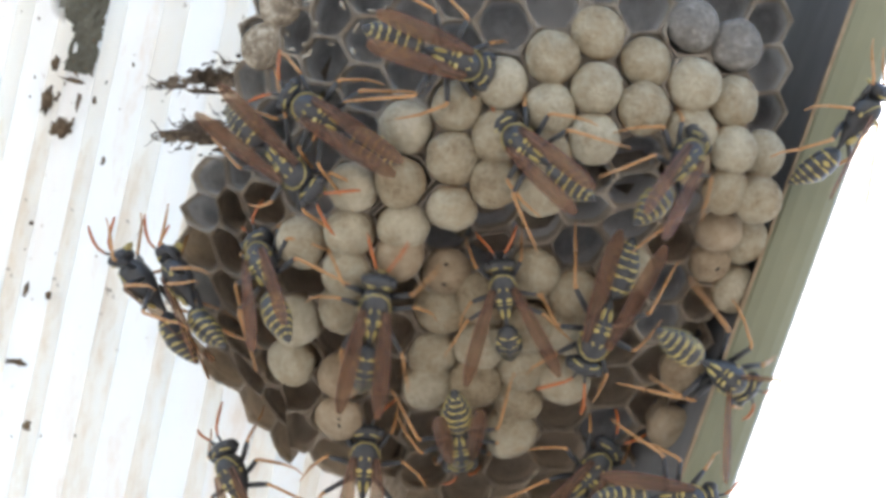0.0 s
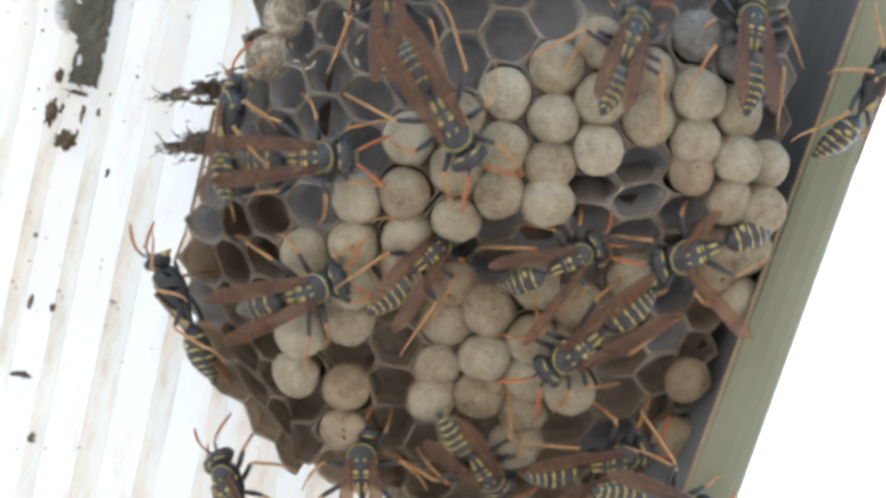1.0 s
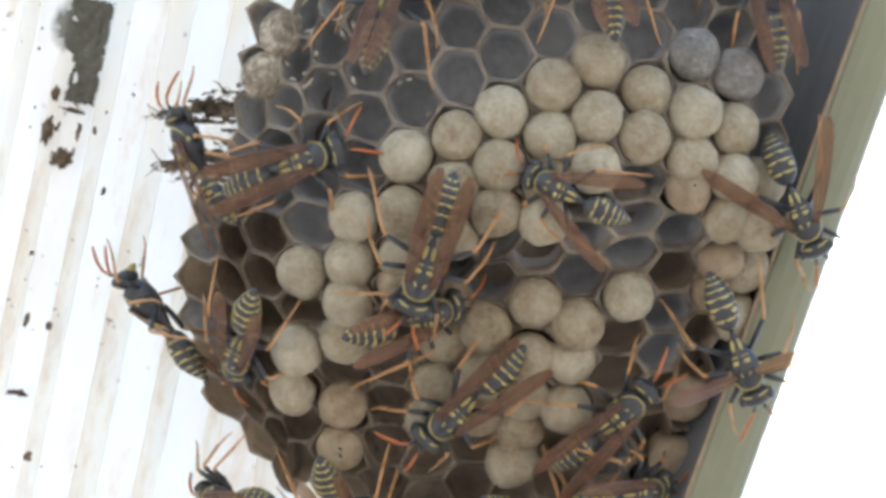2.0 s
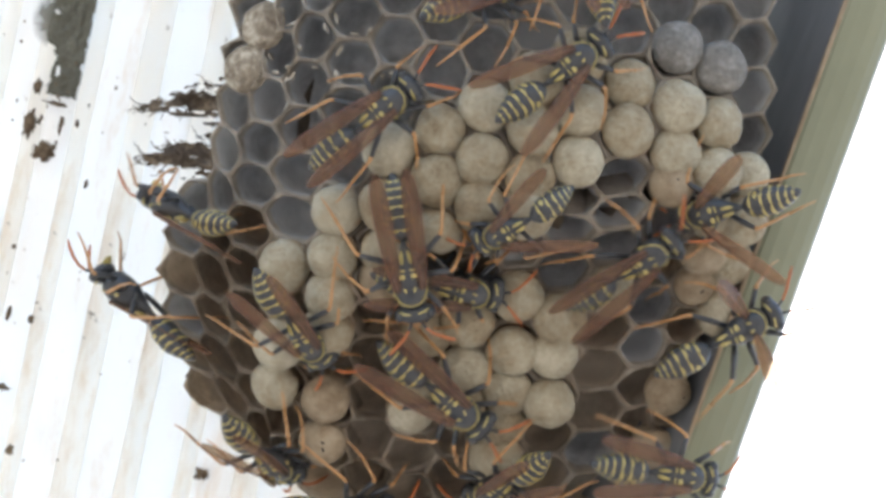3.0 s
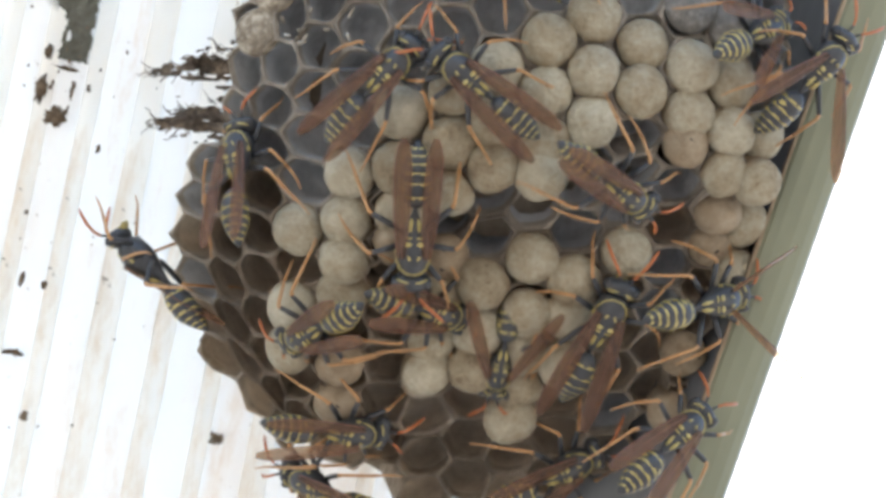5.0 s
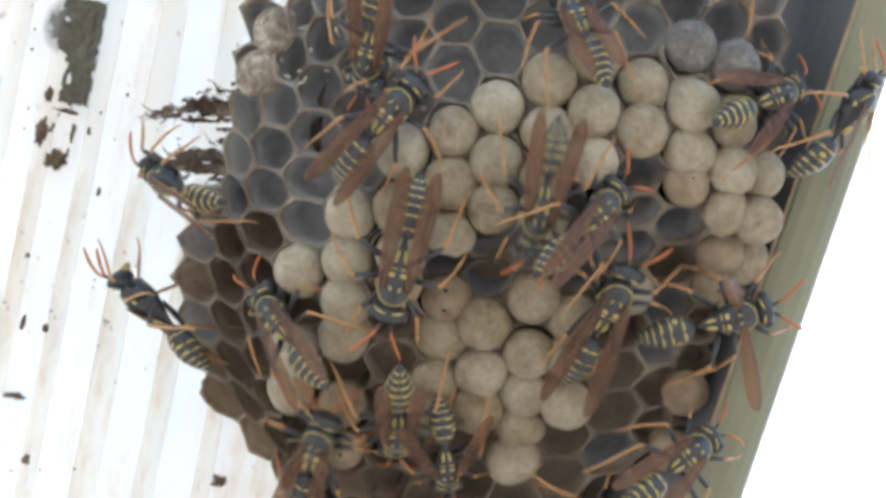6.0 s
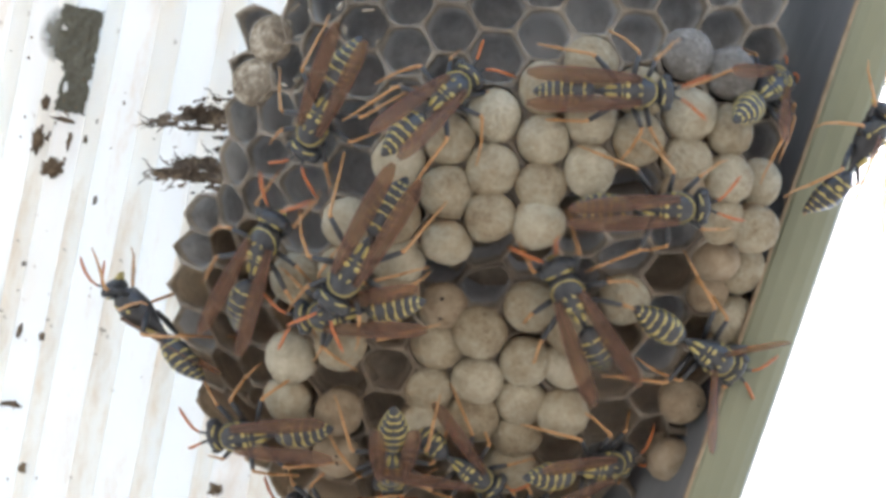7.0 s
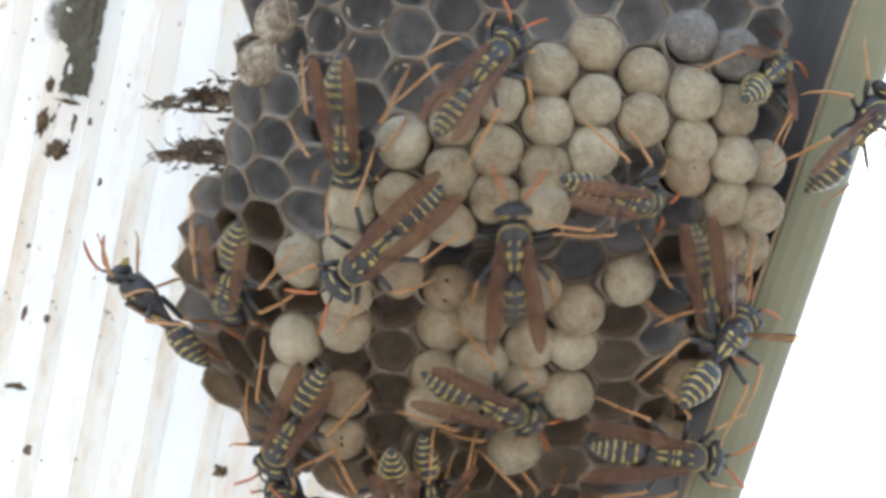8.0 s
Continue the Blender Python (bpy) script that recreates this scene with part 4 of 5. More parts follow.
way((0, -25, -8, -81, -50, -42, 3.7),
    (0.5, -24.4, -2.7, -60, -50, -39, 3.7),
    (0.7, -25.9, 0.6, 3, -50, -26, 3.7),
    (1, -21.4, 9.1, -26, -40, -31, 3.7),
    (1.5, -20.8, 11.5, -27, -40, -20, 3.7),
    (1.7, -23.1, 10.6, -24, -40, 0, 3.7),
    (2.8, -24.6, 3.1, -70, -60, -32, 3.7),
    (3, -23.5, 2.6, -114, -60, -42, 3.7),
    (3.5, -24.2, 0.6, -120, -60, -22, 3.7),
    (3.7, -25.1, 1.4, -122, -30, -30, 3.7),
    (3.8, -22.1, 1.1, -174, -20, -29, 3.7),
    (4, -21.5, -1.1, -165, -10, -27, 3.7),
    (4.2, -20.6, -1.1, -251, 0, -32, 3.7),
    (4.3, -18.9, -0.9, -273, 0, -32, 3.7),
    (4.5, -19.2, -0.5, -308, 0, 3, 3.7),
    (4.7, -18.5, 1.6, -353, 0, -31, 3.7),
    (5.8, -25.1, 5.6, -406, -40, -32, 3.7),
    (6, -25.5, 5.7, -457, -40, -35, 3.7),
    (6.2, -26.3, 6.1, -444, -40, -32, 3.7),
    (6.4, -27.3, 4.9, -428, -50, -20, -7),
    (6.5, -27.5, 4, -422, -60, -20, -15),
    (6.8, -21.3, 5, -426, -60, 0, -19),
    (8, -19.9, 3.3, -426, -60, 0, -19),
    wings=4)
way((0, -15.8, 6.2, 130, 0, -1, 4.9),
    (0.5, -16.5, 6.6, 130, 0, -6, 4.9),
    (0.8, -18.8, 7.9, 128, 0, -29, 4.9),
    (1, -14.1, 6.9, 87, 0, 3, 4.9),
    (1.2, -13.6, 6.8, 80, 0, 0, 4.9),
    (1.5, -11, 7.6, 77, 0, 3, 4.9),
    (1.7, -14.8, 6.5, 72, 0, 0, 4.9),
    (2.8, -9.8, 11.8, 64, 0, -32, 4.9),
    (3, -5.5, 11.5, 51, 0, -8, 4.9),
    (3.5, -5.1, 12, 47, 0, 2, 4.9),
    (4, -4.7, 12.4, 36, 0, -35, 4.9),
    (4.5, -5.3, 12.6, 28, 0, -38, 4.9),
    (4.7, -5.6, 11.3, 41, 0, 0, 4.9),
    (5.8, -6.1, 11.4, 41, 0, -25, 4.9),
    (6, -5.5, 11.3, 41, 0, 3, 4.9),
    (6.2, -8.1, 10, 24, 0, -24, 4.9),
    (6.3, -6, 12.3, 42, 0, 0, 4.9),
    (6.5, -2.2, 13.5, 54, 0, -9, 4.9),
    (6.8, -1.5, 13.9, 49, 0, -24, 4.9),
    (7, -0.2, 14, 43, 0, -34, 4.9),
    (7.2, -0.1, 14, 42, 0, -32, 4.9),
    (7.5, 0.1, 14.1, 40, 0, -37, 4.9),
    (7.7, -0.9, 13.6, 40, 0, 0, 4.9),
    (8, 3.5, 14.9, 35, 0, -25, 4.9),
    wings=4)
way((0, -10.2, 9.1, -59, 0, 3, 4.5),
    (0.5, -8.6, 11.8, -30, 0, -4, 4.5),
    (0.7, -10, 14.1, -19, 0, 0, 4.5),
    (0.8, -8.9, 14, -15, 0, 0, 4.5),
    (1, -5.3, 21.3, -1, 0, -12, 4.5),
    (1.2, -8.7, 17.7, -13, 0, 0, 4.5),
    (1.5, -7.6, 18.8, -11, 0, -30, 4.5),
    (1.7, -8.3, 20.9, -6, 0, -27, 4.5),
    (2.8, 6.3, 26.1, 61, 0, -25, 4.5),
    (3, 4.5, 23.8, 60, 0, -42, 4.5),
    (3.3, 6.2, 22.8, 48, 0, -32, 4.5),
    (3.5, 5.3, 20.7, 50, 0, -37, 4.5),
    (3.7, 6.1, 21.1, 79, 0, 0, 4.5),
    (3.8, 8.3, 20.4, 89, 0, 0, 4.5),
    (4, 8.9, 19.8, 69, 0, -39, 4.5),
    (4.2, 14.2, 18, 96, 0, 0, 4.5),
    (4.3, 11.9, 15.4, 118, 0, 0, 4.5),
    (4.5, 15.1, 9.8, 134, 0, 2, 4.5),
    (4.7, 16.4, 5.5, 156, 0, -26, 4.5),
    (5.25, 15, 3.2, 85, 0, -13, 4.5),
    (5.8, 13.6, 1, 14, 0, 0, 4.5),
    (6, 13.4, 3.3, 55, 0, -38, 4.5),
    (6.2, 13.3, 3.2, 61, 0, 0, 4.5),
    (6.5, 19, 6.3, 69, 0, 3, 4.5),
    (6.7, 21.5, 4.6, 75, 0, 0, 4.5),
    (7, 19.6, 5.8, 90, 0, 0, 4.5),
    (7.2, 16.9, 5.7, 106, 0, 3, 4.5),
    (7.5, 16.2, 4.1, 135, 0, -27, 4.5),
    (8, 16.3, 5.2, 115, 0, -32, 4.5),
    wings=-2)
way((0, -0.6, 15.8, 107, 0, -42, 6.2),
    (0.5, -0.5, 16.3, 116, 0, -39, 6.2),
    (0.8, -1.5, 15.4, 116, 0, 0, 6.2),
    (1, -0.6, 11.9, 149, 0, -2, 6.2),
    (1.2, 0.6, 10.1, 177, 0, 0, 6.2),
    (1.5, 1, 9.1, 198, 0, -3, 6.2),
    (1.7, -1, 4.4, 199, 0, 0, 6.2),
    (2.8, -2.4, -0.4, 176, 0, 0, 6.2),
    (3, -2.8, 0.3, 170, 0, 0, 6.2),
    (3.5, -2.4, -0.6, 175, 0, 0, 6.2),
    (4, -2.7, -0.1, 178, 0, 0, 6.2),
    (4.5, -3.1, 0.4, 178, 0, 0, 6.2),
    (4.7, -3.3, -0.7, 178, 0, 0, 6.2),
    (5.8, -4.4, 0.9, 193, 0, 0, 6.2),
    (6, -4.5, 0.2, 193, 0, 0, 6.2),
    (6.5, -4.8, -0.1, 196, 0, 0, 6.2),
    (7, -7.1, 0.9, 211, 0, 0, 6.2),
    (7.5, -4.9, 2.1, 214, 0, 3, 6.2),
    (8, -6.7, -0.2, 227, 0, 0, 6.2),
    wings=1.5, size=1.1, label='large paper wasp with amber wings folded over its back')
way((0, 9, 7.2, -57, 0, -42, 4.5),
    (0.5, 10.2, 9.5, 0, 0, -36, 4.5),
    (0.7, 12.9, 11.7, 14, 0, 0, 4.5),
    (0.8, 13.7, 12.1, 37, 0, 0, 4.5),
    (1, 16.4, 17.1, 24, 0, -31, 4.5),
    (1.2, 15.3, 20.8, 3, 0, -29, 4.5),
    (1.5, 14.6, 22, 3, 0, -15, 4.5),
    (1.7, 14.5, 24.6, -3, 0, -27, 4.5),
    (2.8, 15.1, 27.5, -9, 0, -31, 4.5),
    (3, 15.2, 27, -7, 0, -32, 4.5),
    (3.5, 14.9, 27, -8, 0, -31, 4.5),
    (4, 12, 30.4, -7, 0, -29, 4.5),
    (4.7, 8, 27.7, -20, 0, -28, 4.5),
    (5.8, 14.2, 20.2, -22, 0, -26, 4.5),
    (6, 13.2, 20.5, -16, 0, -40, 4.5),
    (6.2, 10, 21.1, -51, 0, 0, 4.5),
    (6.3, 11.2, 20.2, -9, 0, 0, 4.5),
    (6.5, 11.6, 21.7, -6, 0, -24, 4.5),
    (6.7, 14, 17.8, 53, 0, 0, 4.5),
    (6.8, 16, 17.9, 64, 0, 0, 4.5),
    (7, 16, 15.5, 91, 0, 3, 4.5),
    (7.2, 19.6, 13.6, 108, 0, 3, 4.5),
    (7.5, 18.7, 11.7, 138, 0, 2, 4.5),
    (7.7, 21.4, 10.1, 134, 0, 0, 4.5),
    (7.8, 24.2, 5.3, 147, 0, 0, 4.5),
    (8, 25.4, -4.4, 168, 0, 3, 4.5),
    wings=2)
way((0, 21.8, 6, 53, 0, -42, 4.5),
    (0.3, 26.6, 10.9, 26, 0, 0, 4.5),
    (0.5, 27, 16.4, 28, 0, 3, 4.5),
    (0.7, 29.6, 17.5, 22, 0, 0, 4.5),
    (1, 29, 18.2, 10, 0, -24, 4.5),
    (1.5, 27.9, 18.2, 19, 0, 3, 4.5),
    (1.7, 31.2, 20.3, 8, 0, 0, 4.5),
    (2.8, 29.5, 34.5, -27, 0, -28, 4.5),
    (4.7, 3.8, 31.9, -30, 0, -31, 4.5),
    (5.25, -2, 26.3, -100, 0, -32, 4.5),
    (5.8, -7.7, 20.7, -171, 0, -32, 4.5),
    (6, -6.3, 20.2, -161, 0, -39, 4.5),
    (6.2, -9.8, 20.8, -135, 0, -25, 4.5),
    (6.5, -12.2, 20.6, -117, 0, -18, 4.5),
    (6.7, -11.9, 17.4, -163, 0, 0, 4.5),
    (6.8, -11.3, 15.7, -167, 0, 0, 4.5),
    (7, -10.3, 14.5, -149, 0, -15, 4.5),
    (7.2, -11.2, 14.2, -145, 0, 0, 4.5),
    (7.5, -9.3, 15.2, -157, 0, -3, 4.5),
    (7.8, -11.2, 13.9, -167, 0, 0, 4.5),
    (8, -9.1, 10.3, -178, 0, -25, 4.5),
    wings=3)
way((0, 15.7, -8.4, -160, 0, 1, 4.5),
    (0.5, 15, -5.9, -140, 0, -2, 4.5),
    (0.7, 15.5, -8.6, -139, 0, 0, 4.5),
    (1, 14.2, -9.7, -128, 0, -3, 4.5),
    (1.2, 13.1, -11.9, -110, 0, 0, 4.5),
    (1.5, 8.1, -10.1, -100, 0, -3, 4.5),
    (1.7, 3.6, -12.8, -110, 0, 0, 4.5),
    (2.25, 1, -14.7, -156, 0, -14, 4.5),
    (2.8, -1.5, -16.7, -202, 0, -28, 4.5),
    (3, 0.1, -14.1, -231, 0, 3, 4.5),
    (3.3, 1.7, -14.7, -248, 0, 0, 4.5),
    (3.5, 2.3, -13.2, -261, 0, 3, 4.5),
    (3.7, 4, -13.6, -287, 0, 0, 4.5),
    (3.8, 3.7, -14.1, -289, 0, 0, 4.5),
    (4, 13.1, -11.7, -284, 0, -2, 4.5),
    (4.2, 11.9, -13.2, -311, 0, 0, 4.5),
    (4.5, 10.4, -10.5, -300, 0, -38, 4.5),
    (4.7, 13.5, -11.2, -325, 0, 0, 4.5),
    (5.8, 15.9, -13.3, -345, 0, 0, 4.5),
    (6, 15.1, -6.7, -336, 0, 3, 4.5),
    (6.2, 16.1, -8.6, -316, 0, 0, 4.5),
    (6.5, 16.7, -3.6, -317, 0, -17, 4.5),
    (6.7, 16.2, -7.9, -363, 0, 0, 4.5),
    (6.8, 15.9, -5.6, -366, 0, 0, 4.5),
    (7, 13.4, -4.4, -385, 0, 1, 4.5),
    (7.2, 11.2, -3.2, -426, 0, -19, 4.5),
    (7.3, 5.6, -7.2, -432, 0, 0, 4.5),
    (7.5, 1.9, -8.1, -454, 0, -11, 4.5),
    (7.7, 6.8, -6.9, -406, 0, 0, 4.5),
    (7.8, 5.9, -5.5, -395, 0, 0, 4.5),
    (8, 6.7, -1.2, -361, 0, 3, 4.5),
    wings=6, size=1.07)
way((0, 27.3, -15.1, 129, 10, -38, 4.4),
    (0.2, 26, -13.8, 58, 10, 0, 4.4),
    (0.3, 29.5, -13.8, 14, 10, 0, 4.4),
    (0.5, 32, -2.7, 12, 10, 3, 4.4),
    (0.7, 32, -3, -12, 10, -32, 4.4),
    (0.8, 29.7, -3.3, -65, 10, 0, 4.4),
    (1, 25.3, 0, -105, 10, 3, 4.4),
    (1.2, 35.5, 0.2, -181, 10, -32, 4.4),
    (1.3, 33.1, -0.8, -245, 10, -32, 4.4),
    (1.5, 31.5, -5.7, -228, 10, -42, 4.4),
    (1.7, 29.2, -10.4, -175, 10, 0, 4.4),
    (2.25, 30.7, -9, -243, 8, -19, 4),
    (2.8, 32.2, -7.6, -311, 5, -38, 3.5),
    (3, 30.1, -10.1, -299, 5, -2, 3.5),
    (3.2, 29.1, -9.2, -274, 5, -38, 3.5),
    (3.5, 30, -9.7, -229, 5, -38, 3.5),
    (3.7, 29.6, -6.8, -251, 5, -38, 3.5),
    (4, 29.2, -7.2, -290, 5, -18, 3.5),
    (4.2, 28.6, -8.3, -281, 5, -38, 3.5),
    (4.5, 27, -10.6, -246, 5, 3, 3.5),
    (4.7, 25.8, -10.8, -280, 5, -38, 3.5),
    (5.8, 27.8, -8.6, -251, 5, -38, 3.5),
    (6, 26.6, -8, -284, 5, 3, 3.5),
    (6.2, 27.5, -10.4, -289, 5, -38, 3.5),
    (6.3, 27.8, -10.7, -306, 5, -38, 3.5),
    (6.5, 26.9, -7.5, -276, 5, 3, 3.5),
    (7, 25.1, -9.1, -237, 5, -16, 3.5),
    (7.2, 28.5, -11.6, -243, 5, -38, 3.5),
    (7.5, 27.1, -11.5, -297, 5, -1, 3.5),
    (7.7, 27.7, -10.7, -312, 5, -38, 3.5),
    (8, 28, -12.6, -319, 5, -38, 3.5),
    wings=74, droop=-56, size=1.03, label='paper wasp with spread amber wings at the edge of the nest')
way((0, 41, 8.7, 34, 68, 2, 3.6),
    (0.5, 40.1, 11.6, 36, 68, 3, 3.6),
    (1, 42.4, 13.2, 31, 68, -2, 3.6),
    (1.2, 41.6, 14.2, 35, 68, 0, 3.6),
    (1.35, 39.4, 14, 101, 39, 0, 3.6),
    (1.5, 36.8, 13.5, 166, 10, -8, 3.6),
    (1.7, 35.4, 4.4, 187, 10, 0, 3.6),
    (2.25, 36, 6.6, 109, 15, 0, 3.6),
    (2.8, 36.7, 8.7, 32, 20, 0, 3.6),
    (2.9, 33.9, 6.4, -34, 10, -15, 5.2),
    (3, 29.4, 4.8, -112, 0, -42, 5.2),
    (3.1, 31.9, 7.9, -54, 0, -29, 5.2),
    (3.2, 32.6, 11.8, -8, 0, -27, 5.2),
    (3.3, 30.1, 17.2, -2, 0, 0, 5.2),
    (3.4, 31, 18.2, 39, 0, 0, 5.2),
    (3.5, 30.3, 18.6, 81, 0, 3, 5.2),
    (3.6, 33.2, 17.2, 125, 0, 0, 5.2),
    (3.7, 34.5, 15, 169, 0, 0, 5.2),
    (3.8, 36.6, 5.8, 213, 10, 0, 5.2),
    (4, 26.2, 2.1, 246, 0, -5, 5.2),
    (4.2, 26.6, 0.5, 298, 0, 0, 5.2),
    (4.3, 29.6, 6.6, 376, 0, -26, 5.2),
    (4.5, 31.1, 10.2, 416, 0, 3, 5.2),
    (4.7, 34, 12.4, 403, 10, 0, 5.2),
    (5.8, 40, 11.4, 401, 68, 0, 3.6),
    (6, 40.5, 11.7, 391, 68, 3, 3.6),
    (6.2, 40.1, 10.5, 405, 68, 0, 3.6),
    (6.5, 42.6, 9.4, 388, 68, 2, 3.6),
    (7, 42.4, 9.2, 389, 68, 2, 3.6),
    (7.5, 41.9, 9, 393, 68, 1, 3.6),
    (8, 41.9, 9.4, 395, 40, -3, 3.6),
    wings=32, droop=-14, curl=8, label='black and yellow paper wasp hanging between nest and green beam')
way((0, 10.5, 33.8, 15, 0, -32, 4.5),
    (1.7, 10.2, 36.8, 15, 0, -32, 4.5),
    (2.8, 10.3, 17.9, 74, 0, 0, 4.5),
    (3, 11.9, 16.1, 52, 0, 0, 4.5),
    (3.2, 11.5, 16.5, 46, 0, 0, 4.5),
    (3.3, 13, 16.1, 72, 0, 0, 4.5),
    (3.5, 13.9, 12.3, 109, 0, 7, 4.5),
    (3.7, 16.4, 15, 57, 0, 0, 4.5),
    (3.8, 18.6, 15.6, 39, 0, 0, 4.5),
    (4, 21, 17.5, 46, 0, 3, 4.5),
    (4.2, 27.3, 17.1, 72, 0, 0, 4.5),
    (4.3, 27.4, 17.7, 73, 0, 0, 4.5),
    (4.5, 26.4, 18.5, 64, 0, -11, 4.5),
    (4.7, 28.7, 18.3, 63, 0, -30, 4.5),
    (5.8, 31.5, 12.8, 71, 0, -45, 2.5),
    (6, 31.6, 14, 68, 0, -32, 2.5),
    (6.2, 32.9, 13.7, 59, 0, -55, 2),
    (6.5, 33.1, 14.9, 54, 0, -55, 2),
    (7, 32.2, 15.6, 53, 0, -47, 2),
    (7.5, 32, 15.2, 55, 0, -48, 2),
    (8, 32.1, 15.4, 53, 0, -52, 2),
    wings=16, droop=-6, curl=-10, label='paper wasp with yellow-banded abdomen on grey capped cells')
way((0, 0.8, -20.8, 171, 0, -31, 4.5),
    (0.5, 0.1, -22.4, 221, 0, -28, 4.5),
    (0.9, 1.7, -23.8, 183, 0, -31, 4.5),
    (1, 2.1, -22, 147, 0, -18, 4.5),
    (1.2, 3.7, -23.5, 90, 0, -27, 4.5),
    (1.3, 6.6, -22.5, 72, 0, -25, 4.5),
    (1.5, 11.5, -16, 75, 0, -33, 4.5),
    (1.7, 15.6, -17.3, 66, 0, 0, 4.5),
    (2.8, 16.1, -4.8, 11, 0, -30, 4.5),
    (3, 19.1, -1.1, 52, 0, 3, 4.5),
    (3.2, 24.1, -2.4, 54, 0, 0, 4.5),
    (3.3, 24.5, 0.7, 50, 0, -32, 4.5),
    (3.4, 22.9, 2.3, -2, 0, -29, 4.5),
    (3.5, 20.7, 4.7, -55, 0, 3, 4.5),
    (3.7, 17.6, 4.2, -94, 0, 0, 4.5),
    (3.8, 15.9, 4.3, -106, 0, 0, 4.5),
    (4, 13.6, 7.7, -51, 0, -42, 4.5),
    (4.2, 8.9, 9.3, -68, 0, 0, 4.5),
    (4.3, 5, 10.3, -58, 0, 0, 4.5),
    (4.5, 4, 13.3, -30, 0, -23, 4.5),
    (4.7, 2.8, 11.7, -30, 0, 0, 4.5),
    (5.25, 5.7, 11, -72, 0, 0, 4.5),
    (5.8, 8.7, 10.3, -114, 0, 0, 4.5),
    (6, 9.6, 6.5, -169, 0, 0, 4.5),
    (6.2, 3.7, 1.6, -130, 0, 0, 4.5),
    (6.5, 4.2, 3.9, -139, 0, 2, 4.5),
    (6.7, -1.6, -3.4, -131, 0, 0, 4.5),
    (6.8, -2, -5.1, -124, 0, -26, 4.5),
    (7, -8.8, -5.1, -101, 0, -18, 4.5),
    (7.1, -8.7, -6.8, -135, 0, -16, 4.5),
    (7.2, -8.4, -8.1, -183, 0, -42, 4.5),
    (7.5, -7.7, -9.7, -208, 0, -37, 4.5),
    (7.7, -3.1, -13.3, -254, 0, 0, 4.5),
    (7.8, -1.7, -16.3, -235, 0, -25, 4.5),
    (8, 3.5, -15.7, -241, 0, -13, 4.5),
    wings=5)
way((0, 13.5, -26.1, 49, 0, -32, 4.5),
    (0.5, 13.6, -24.7, 8, 0, 3, 4.5),
    (0.9, 15.7, -22.9, 60, 0, -27, 4.5),
    (1, 14.6, -22.4, 85, 0, -18, 4.5),
    (1.2, 18.7, -25.2, 97, 0, 0, 4.5),
    (1.3, 17.9, -22, 53, 0, 0, 4.5),
    (1.5, 19.1, -19.7, 18, 0, 3, 4.5),
    (1.7, 16.6, -23.1, 100, 0, -28, 4.5),
    (2.8, 25, -24.5, 75, 0, -29, 4.5),
    (3, 23.9, -23.8, 98, 0, -26, 4.5),
    (3.2, 21.9, -23.2, 152, 0, -32, 4.5),
    (3.5, 21.9, -27.7, 156, 0, -42, 4.5),
    (3.8, 22.7, -25.4, 93, 0, -29, 4.5),
    (4, 23.7, -23.5, 61, 0, -39, 4.5),
    (4.2, 23.2, -24.3, 49, 0, -29, 4.5),
    (4.5, 21, -18.6, -21, 0, 3, 4.5),
    (4.7, 23.3, -25.1, 37, 0, -32, 4.5),
    (5.8, 22, -23.5, 58, 0, -32, 4.5),
    (6, 23.2, -23, 54, 0, -32, 4.5),
    (6.5, 17.9, -21.5, 10, 0, -32, 4.5),
    (7, 14.2, -20.6, 99, 0, -34, 4.5),
    (7.5, 19.9, -21.2, 86, 0, -11, 4.5),
    (7.7, 21.9, -22.7, 79, 0, -27, 4.5),
    (8, 21.5, -21.9, 96, 0, 0, 4.5),
    wings=8)
way((0, 22.5, -28.9, 92, 0, -28, 4.5),
    (0.5, 21.3, -27.8, 94, 0, -28, 4.5),
    (1, 21.5, -28.1, 104, 0, -32, 4.5),
    (1.5, 14.8, -23, 101, 0, -42, 4.5),
    (1.7, 9.1, -26.8, 106, 0, -32, 4.5),
    (2.25, 8.8, -25.8, 172, 0, -32, 4.5),
    (2.8, 8.4, -24.7, 237, 0, -31, 4.5),
    (3, 8.1, -23, 218, 0, -33, 4.5),
    (3.5, 6.1, -24.1, 214, 0, -28, 4.5),
    (4, 2.9, -24.3, 239, 0, -23, 4.5),
    (4.5, -0.8, -22, 259, 0, -42, 4.5),
    (4.6, 3.7, -25.3, 353, 0, -14, 4.5),
    (4.7, 7.1, -25.9, 428, 0, -27, 4.5),
    (5.8, 13.2, -28.4, 438, 0, -24, 4.5),
    (6.5, 7.5, -26.1, 454, 0, -31, 4.5),
    (8, 6.1, -28, 471, 0, -32, 4.5),
    wings=6)
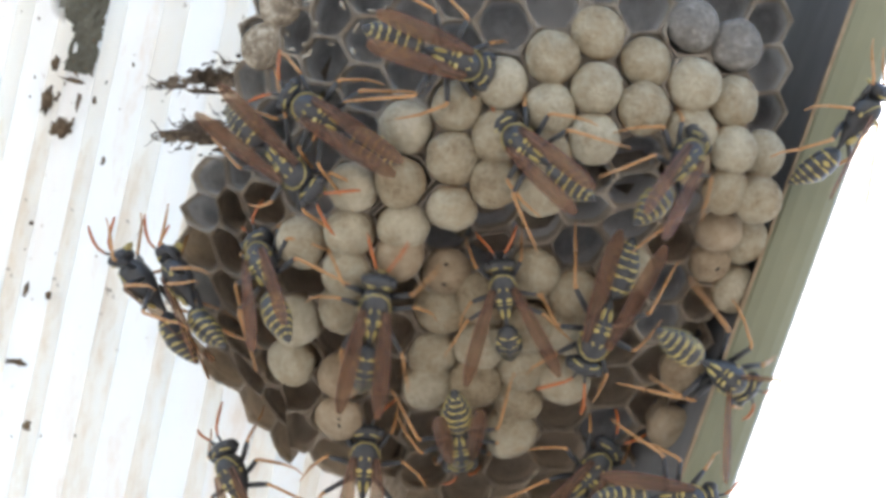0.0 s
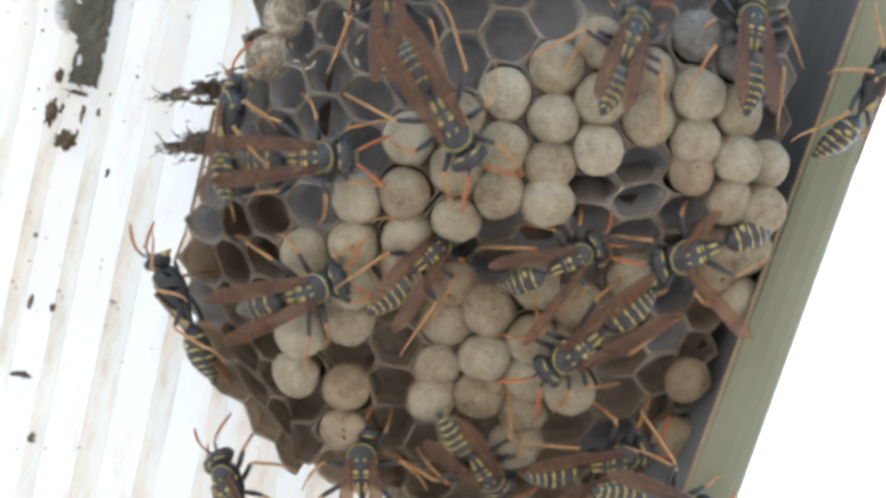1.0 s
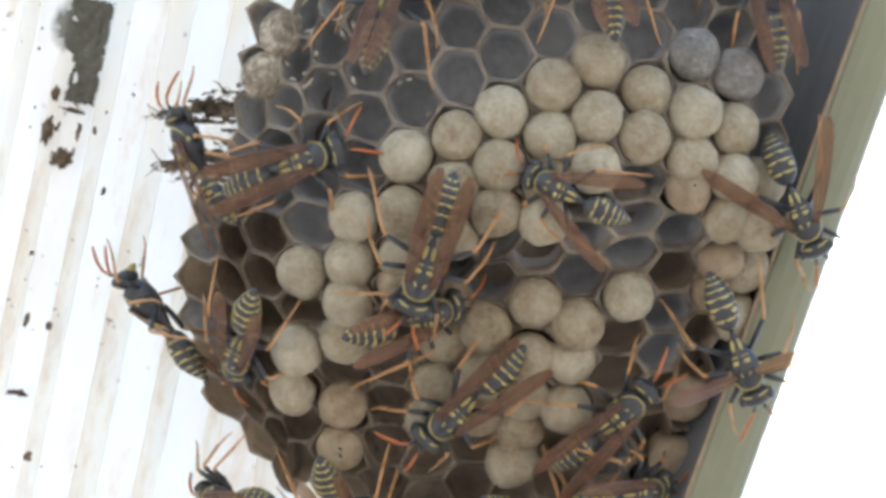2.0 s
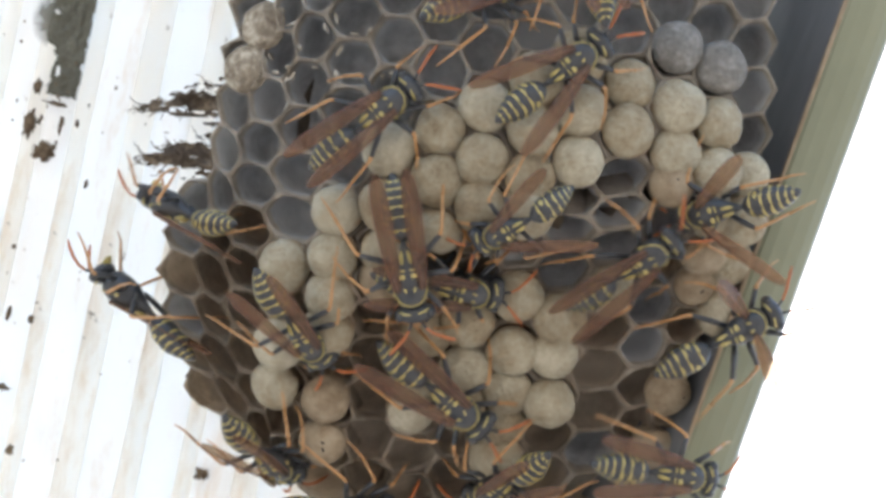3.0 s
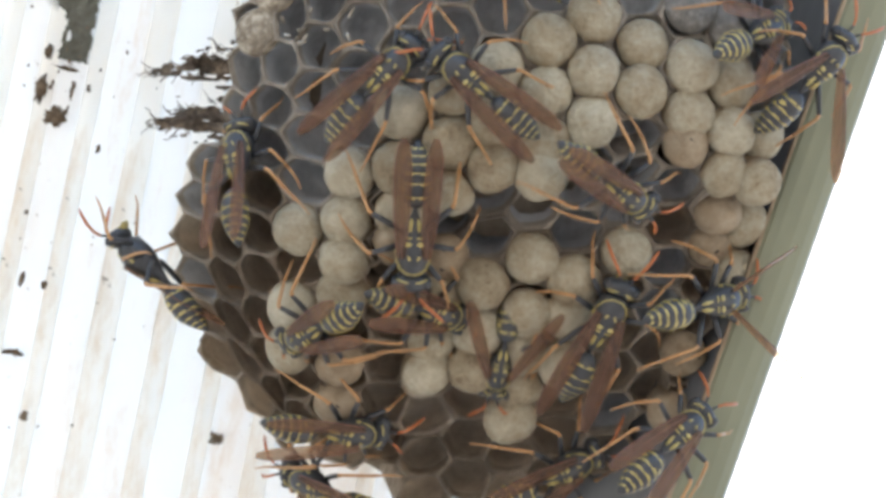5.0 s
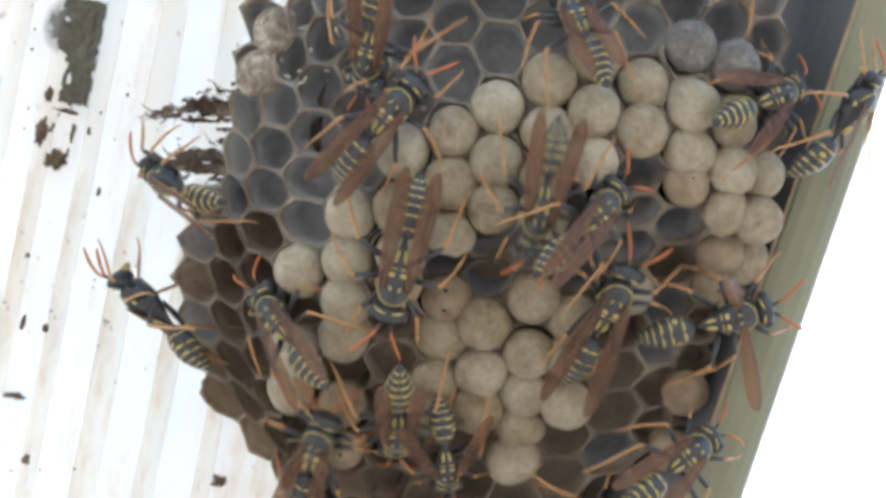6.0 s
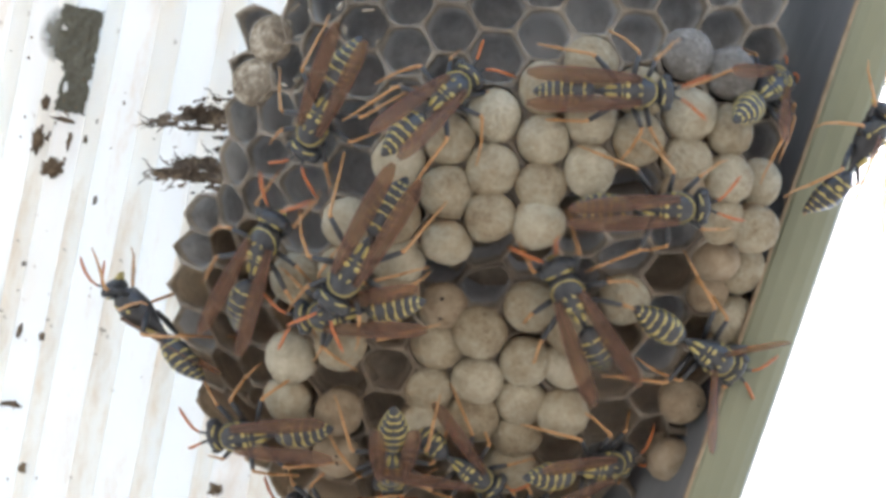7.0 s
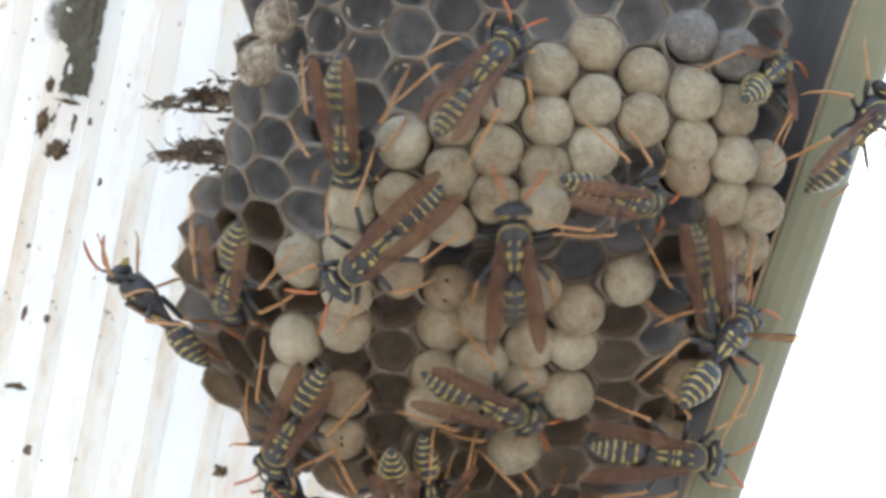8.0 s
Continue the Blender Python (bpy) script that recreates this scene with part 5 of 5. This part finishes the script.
way((0, -19.7, -28, -38, 0, -32, 4.5),
    (0.5, -20, -26.6, -36, 0, -32, 4.5),
    (1, -20.5, -27.6, -42, 0, -32, 4.5),
    (1.5, -21.9, -26.8, -87, 0, -32, 4.5),
    (1.7, -21.3, -26.4, -84, 0, -32, 4.5),
    (2.25, -20.6, -23.9, -163, 0, -32, 4.5),
    (2.8, -19.8, -21.3, -242, 0, -32, 4.5),
    (3, -15.7, -20.6, -200, 0, -40, 4.5),
    (3.5, -13.3, -20.5, -201, 0, -24, 4.5),
    (4, -12.3, -20.1, -217, 0, -28, 4.5),
    (4.5, -10.2, -18.8, -260, 0, -42, 4.5),
    (4.7, -11, -21.7, -251, 0, -31, 4.5),
    (5.8, -10.1, -21.3, -266, 0, -29, 4.5),
    (6, -12.7, -20.8, -340, 0, 3, 4.5),
    (6.1, -13.8, -23, -387, 0, -32, 4.5),
    (6.2, -14.4, -25.2, -432, 0, -32, 4.5),
    (6.3, -17.8, -21, -427, 0, -32, 4.5),
    (6.5, -17.5, -14.9, -441, 0, -19, 4.5),
    (7, -16.8, -17.3, -458, 0, -4, 4.5),
    (7.2, -17.1, -17.7, -458, 0, -6, 4.5),
    (7.5, -14.6, -18, -503, 0, -4, 4.5),
    (8, -14.6, -18.2, -510, 0, -1, 4.5),
    wings=4)
way((0, -8.3, -26, 3, 0, -32, 4.5),
    (0.5, -8.1, -25.2, 1, 0, -32, 4.5),
    (1, -8.8, -25, -3, 0, -32, 4.5),
    (1.167, -9.2, -25, 51, 0, -32, 4.5),
    (1.333, -9.7, -25.1, 104, 0, -32, 4.5),
    (1.5, -9.3, -24.4, 170, 0, -27, 4.5),
    (2.8, -13.2, -25.6, 141, 0, -32, 4.5),
    (3, -9, -26, 110, 0, -32, 4.5),
    (3.333, -9.2, -26.4, 164, 0, -32, 4.5),
    (3.667, -9.5, -26.8, 219, 0, -32, 4.5),
    (4, -9.8, -27.2, 274, 0, -32, 4.5),
    (4.5, -11.4, -28.7, 270, 0, -32, 4.5),
    (5.8, -10.4, -26.4, 281, 0, -32, 4.5),
    (6.5, -10.1, -26, 266, 0, -32, 4.5),
    (8, -13.2, -27.3, 280, 0, -32, 4.5),
    wings=5)
way((0, 27, 36, -15, 0, -30, 4.5),
    (4.7, 28, 36, -15, 0, -30, 4.5),
    (5.8, 29.4, 30.5, -12, 0, -30, 4.5),
    (6, 26.4, 28, 30, 0, -35, 4.5),
    (6.5, 22.4, 29, 8, 0, -29, 4.5),
    (7, 21.5, 36, 15, 0, -30, 4.5),
    (8, 20, 38, 15, 0, -30, 4.5),
    wings=8)


def stride(wasp, rows):
    """Swings legs and feelers of a wasp while it runs; a resting wasp only feels about."""
    rnd = random.Random(int(rows[0][1] * 10))
    step = 0.2
    gone, pace, ways = 0.0, [], []
    for k in range(41):
        t = k * step
        a = max((r for r in rows if r[0] <= t), key=lambda r: r[0], default=rows[0])
        b = min((r for r in rows if r[0] > t), key=lambda r: r[0], default=a)
        v = math.hypot(b[1] - a[1], b[2] - a[2]) / (b[0] - a[0]) if b[0] > a[0] else 0.0
        gone += v * step
        pace.append(min(1.0, v / 12))
        ways.append(gone)
    legs = [p for p in wasp.children if p.name.startswith("leg")]
    for i, leg in enumerate(legs):
        base, side = leg.matrix_basis.copy(), 1 if leg.matrix_basis.translation.x > 0 else -1
        phase = math.pi * (i // 2 + i % 2) + rnd.uniform(-0.4, 0.4)
        splay = rnd.uniform(-14, 14)
        walk(leg, [(k * step, base @ pose(0, 0, 0, 0, side * 8 * pace[k] * math.cos(ways[k] * 1.3 + phase), splay + 20 * pace[k] * math.sin(ways[k] * 1.3 + phase)))
                   for k in range(0, 41, 1 if max(pace) > 0.3 else 8)])
    for head in (p for p in wasp.children if p.name.startswith("head")):
        for i, feeler in enumerate(p for p in head.children if p.name.startswith("antenna")):
            base = feeler.matrix_basis.copy()
            seed = rnd.uniform(0, 6)
            walk(feeler, [(k * 0.4, base @ pose(0, 0, 0, 10 * math.sin(k * 1.9 + seed), 0, 13 * math.sin(k * 1.3 + seed * 2))) for k in range(21)])


def motions():
    first = build_wasp()
    swarm = [first] + [copy_thing(first, Matrix()) for _ in WASPS[1:]]
    for wasp, (rows, wings, droop, curl, size, label) in zip(swarm, WASPS):
        wasp.scale = (size, size, size)
        if label:
            wasp["label"] = label
        for p in wasp.children:
            if p.name.startswith("wing"):
                side = 1 if p.matrix_basis.translation.x > 0 else -1
                p.matrix_basis = pose(side * 1.1 * MM, 3.0 * MM, 1.3 * MM, droop - 5, 0, side * wings)
            if p.name.startswith("abdomen"):
                p.matrix_basis = pose(0, -1.5 * MM, 0.1 * MM, curl, 0, 0)
        keyed = [(r[0], perch(*r[1:])) for r in rows]
        if keyed[0][0] > 0:
            keyed.insert(0, (0.0, keyed[0][1]))
        if keyed[-1][0] < 8:
            keyed.append((8.0, keyed[-1][1]))
        walk(wasp, keyed)
        stride(wasp, rows)


motions()
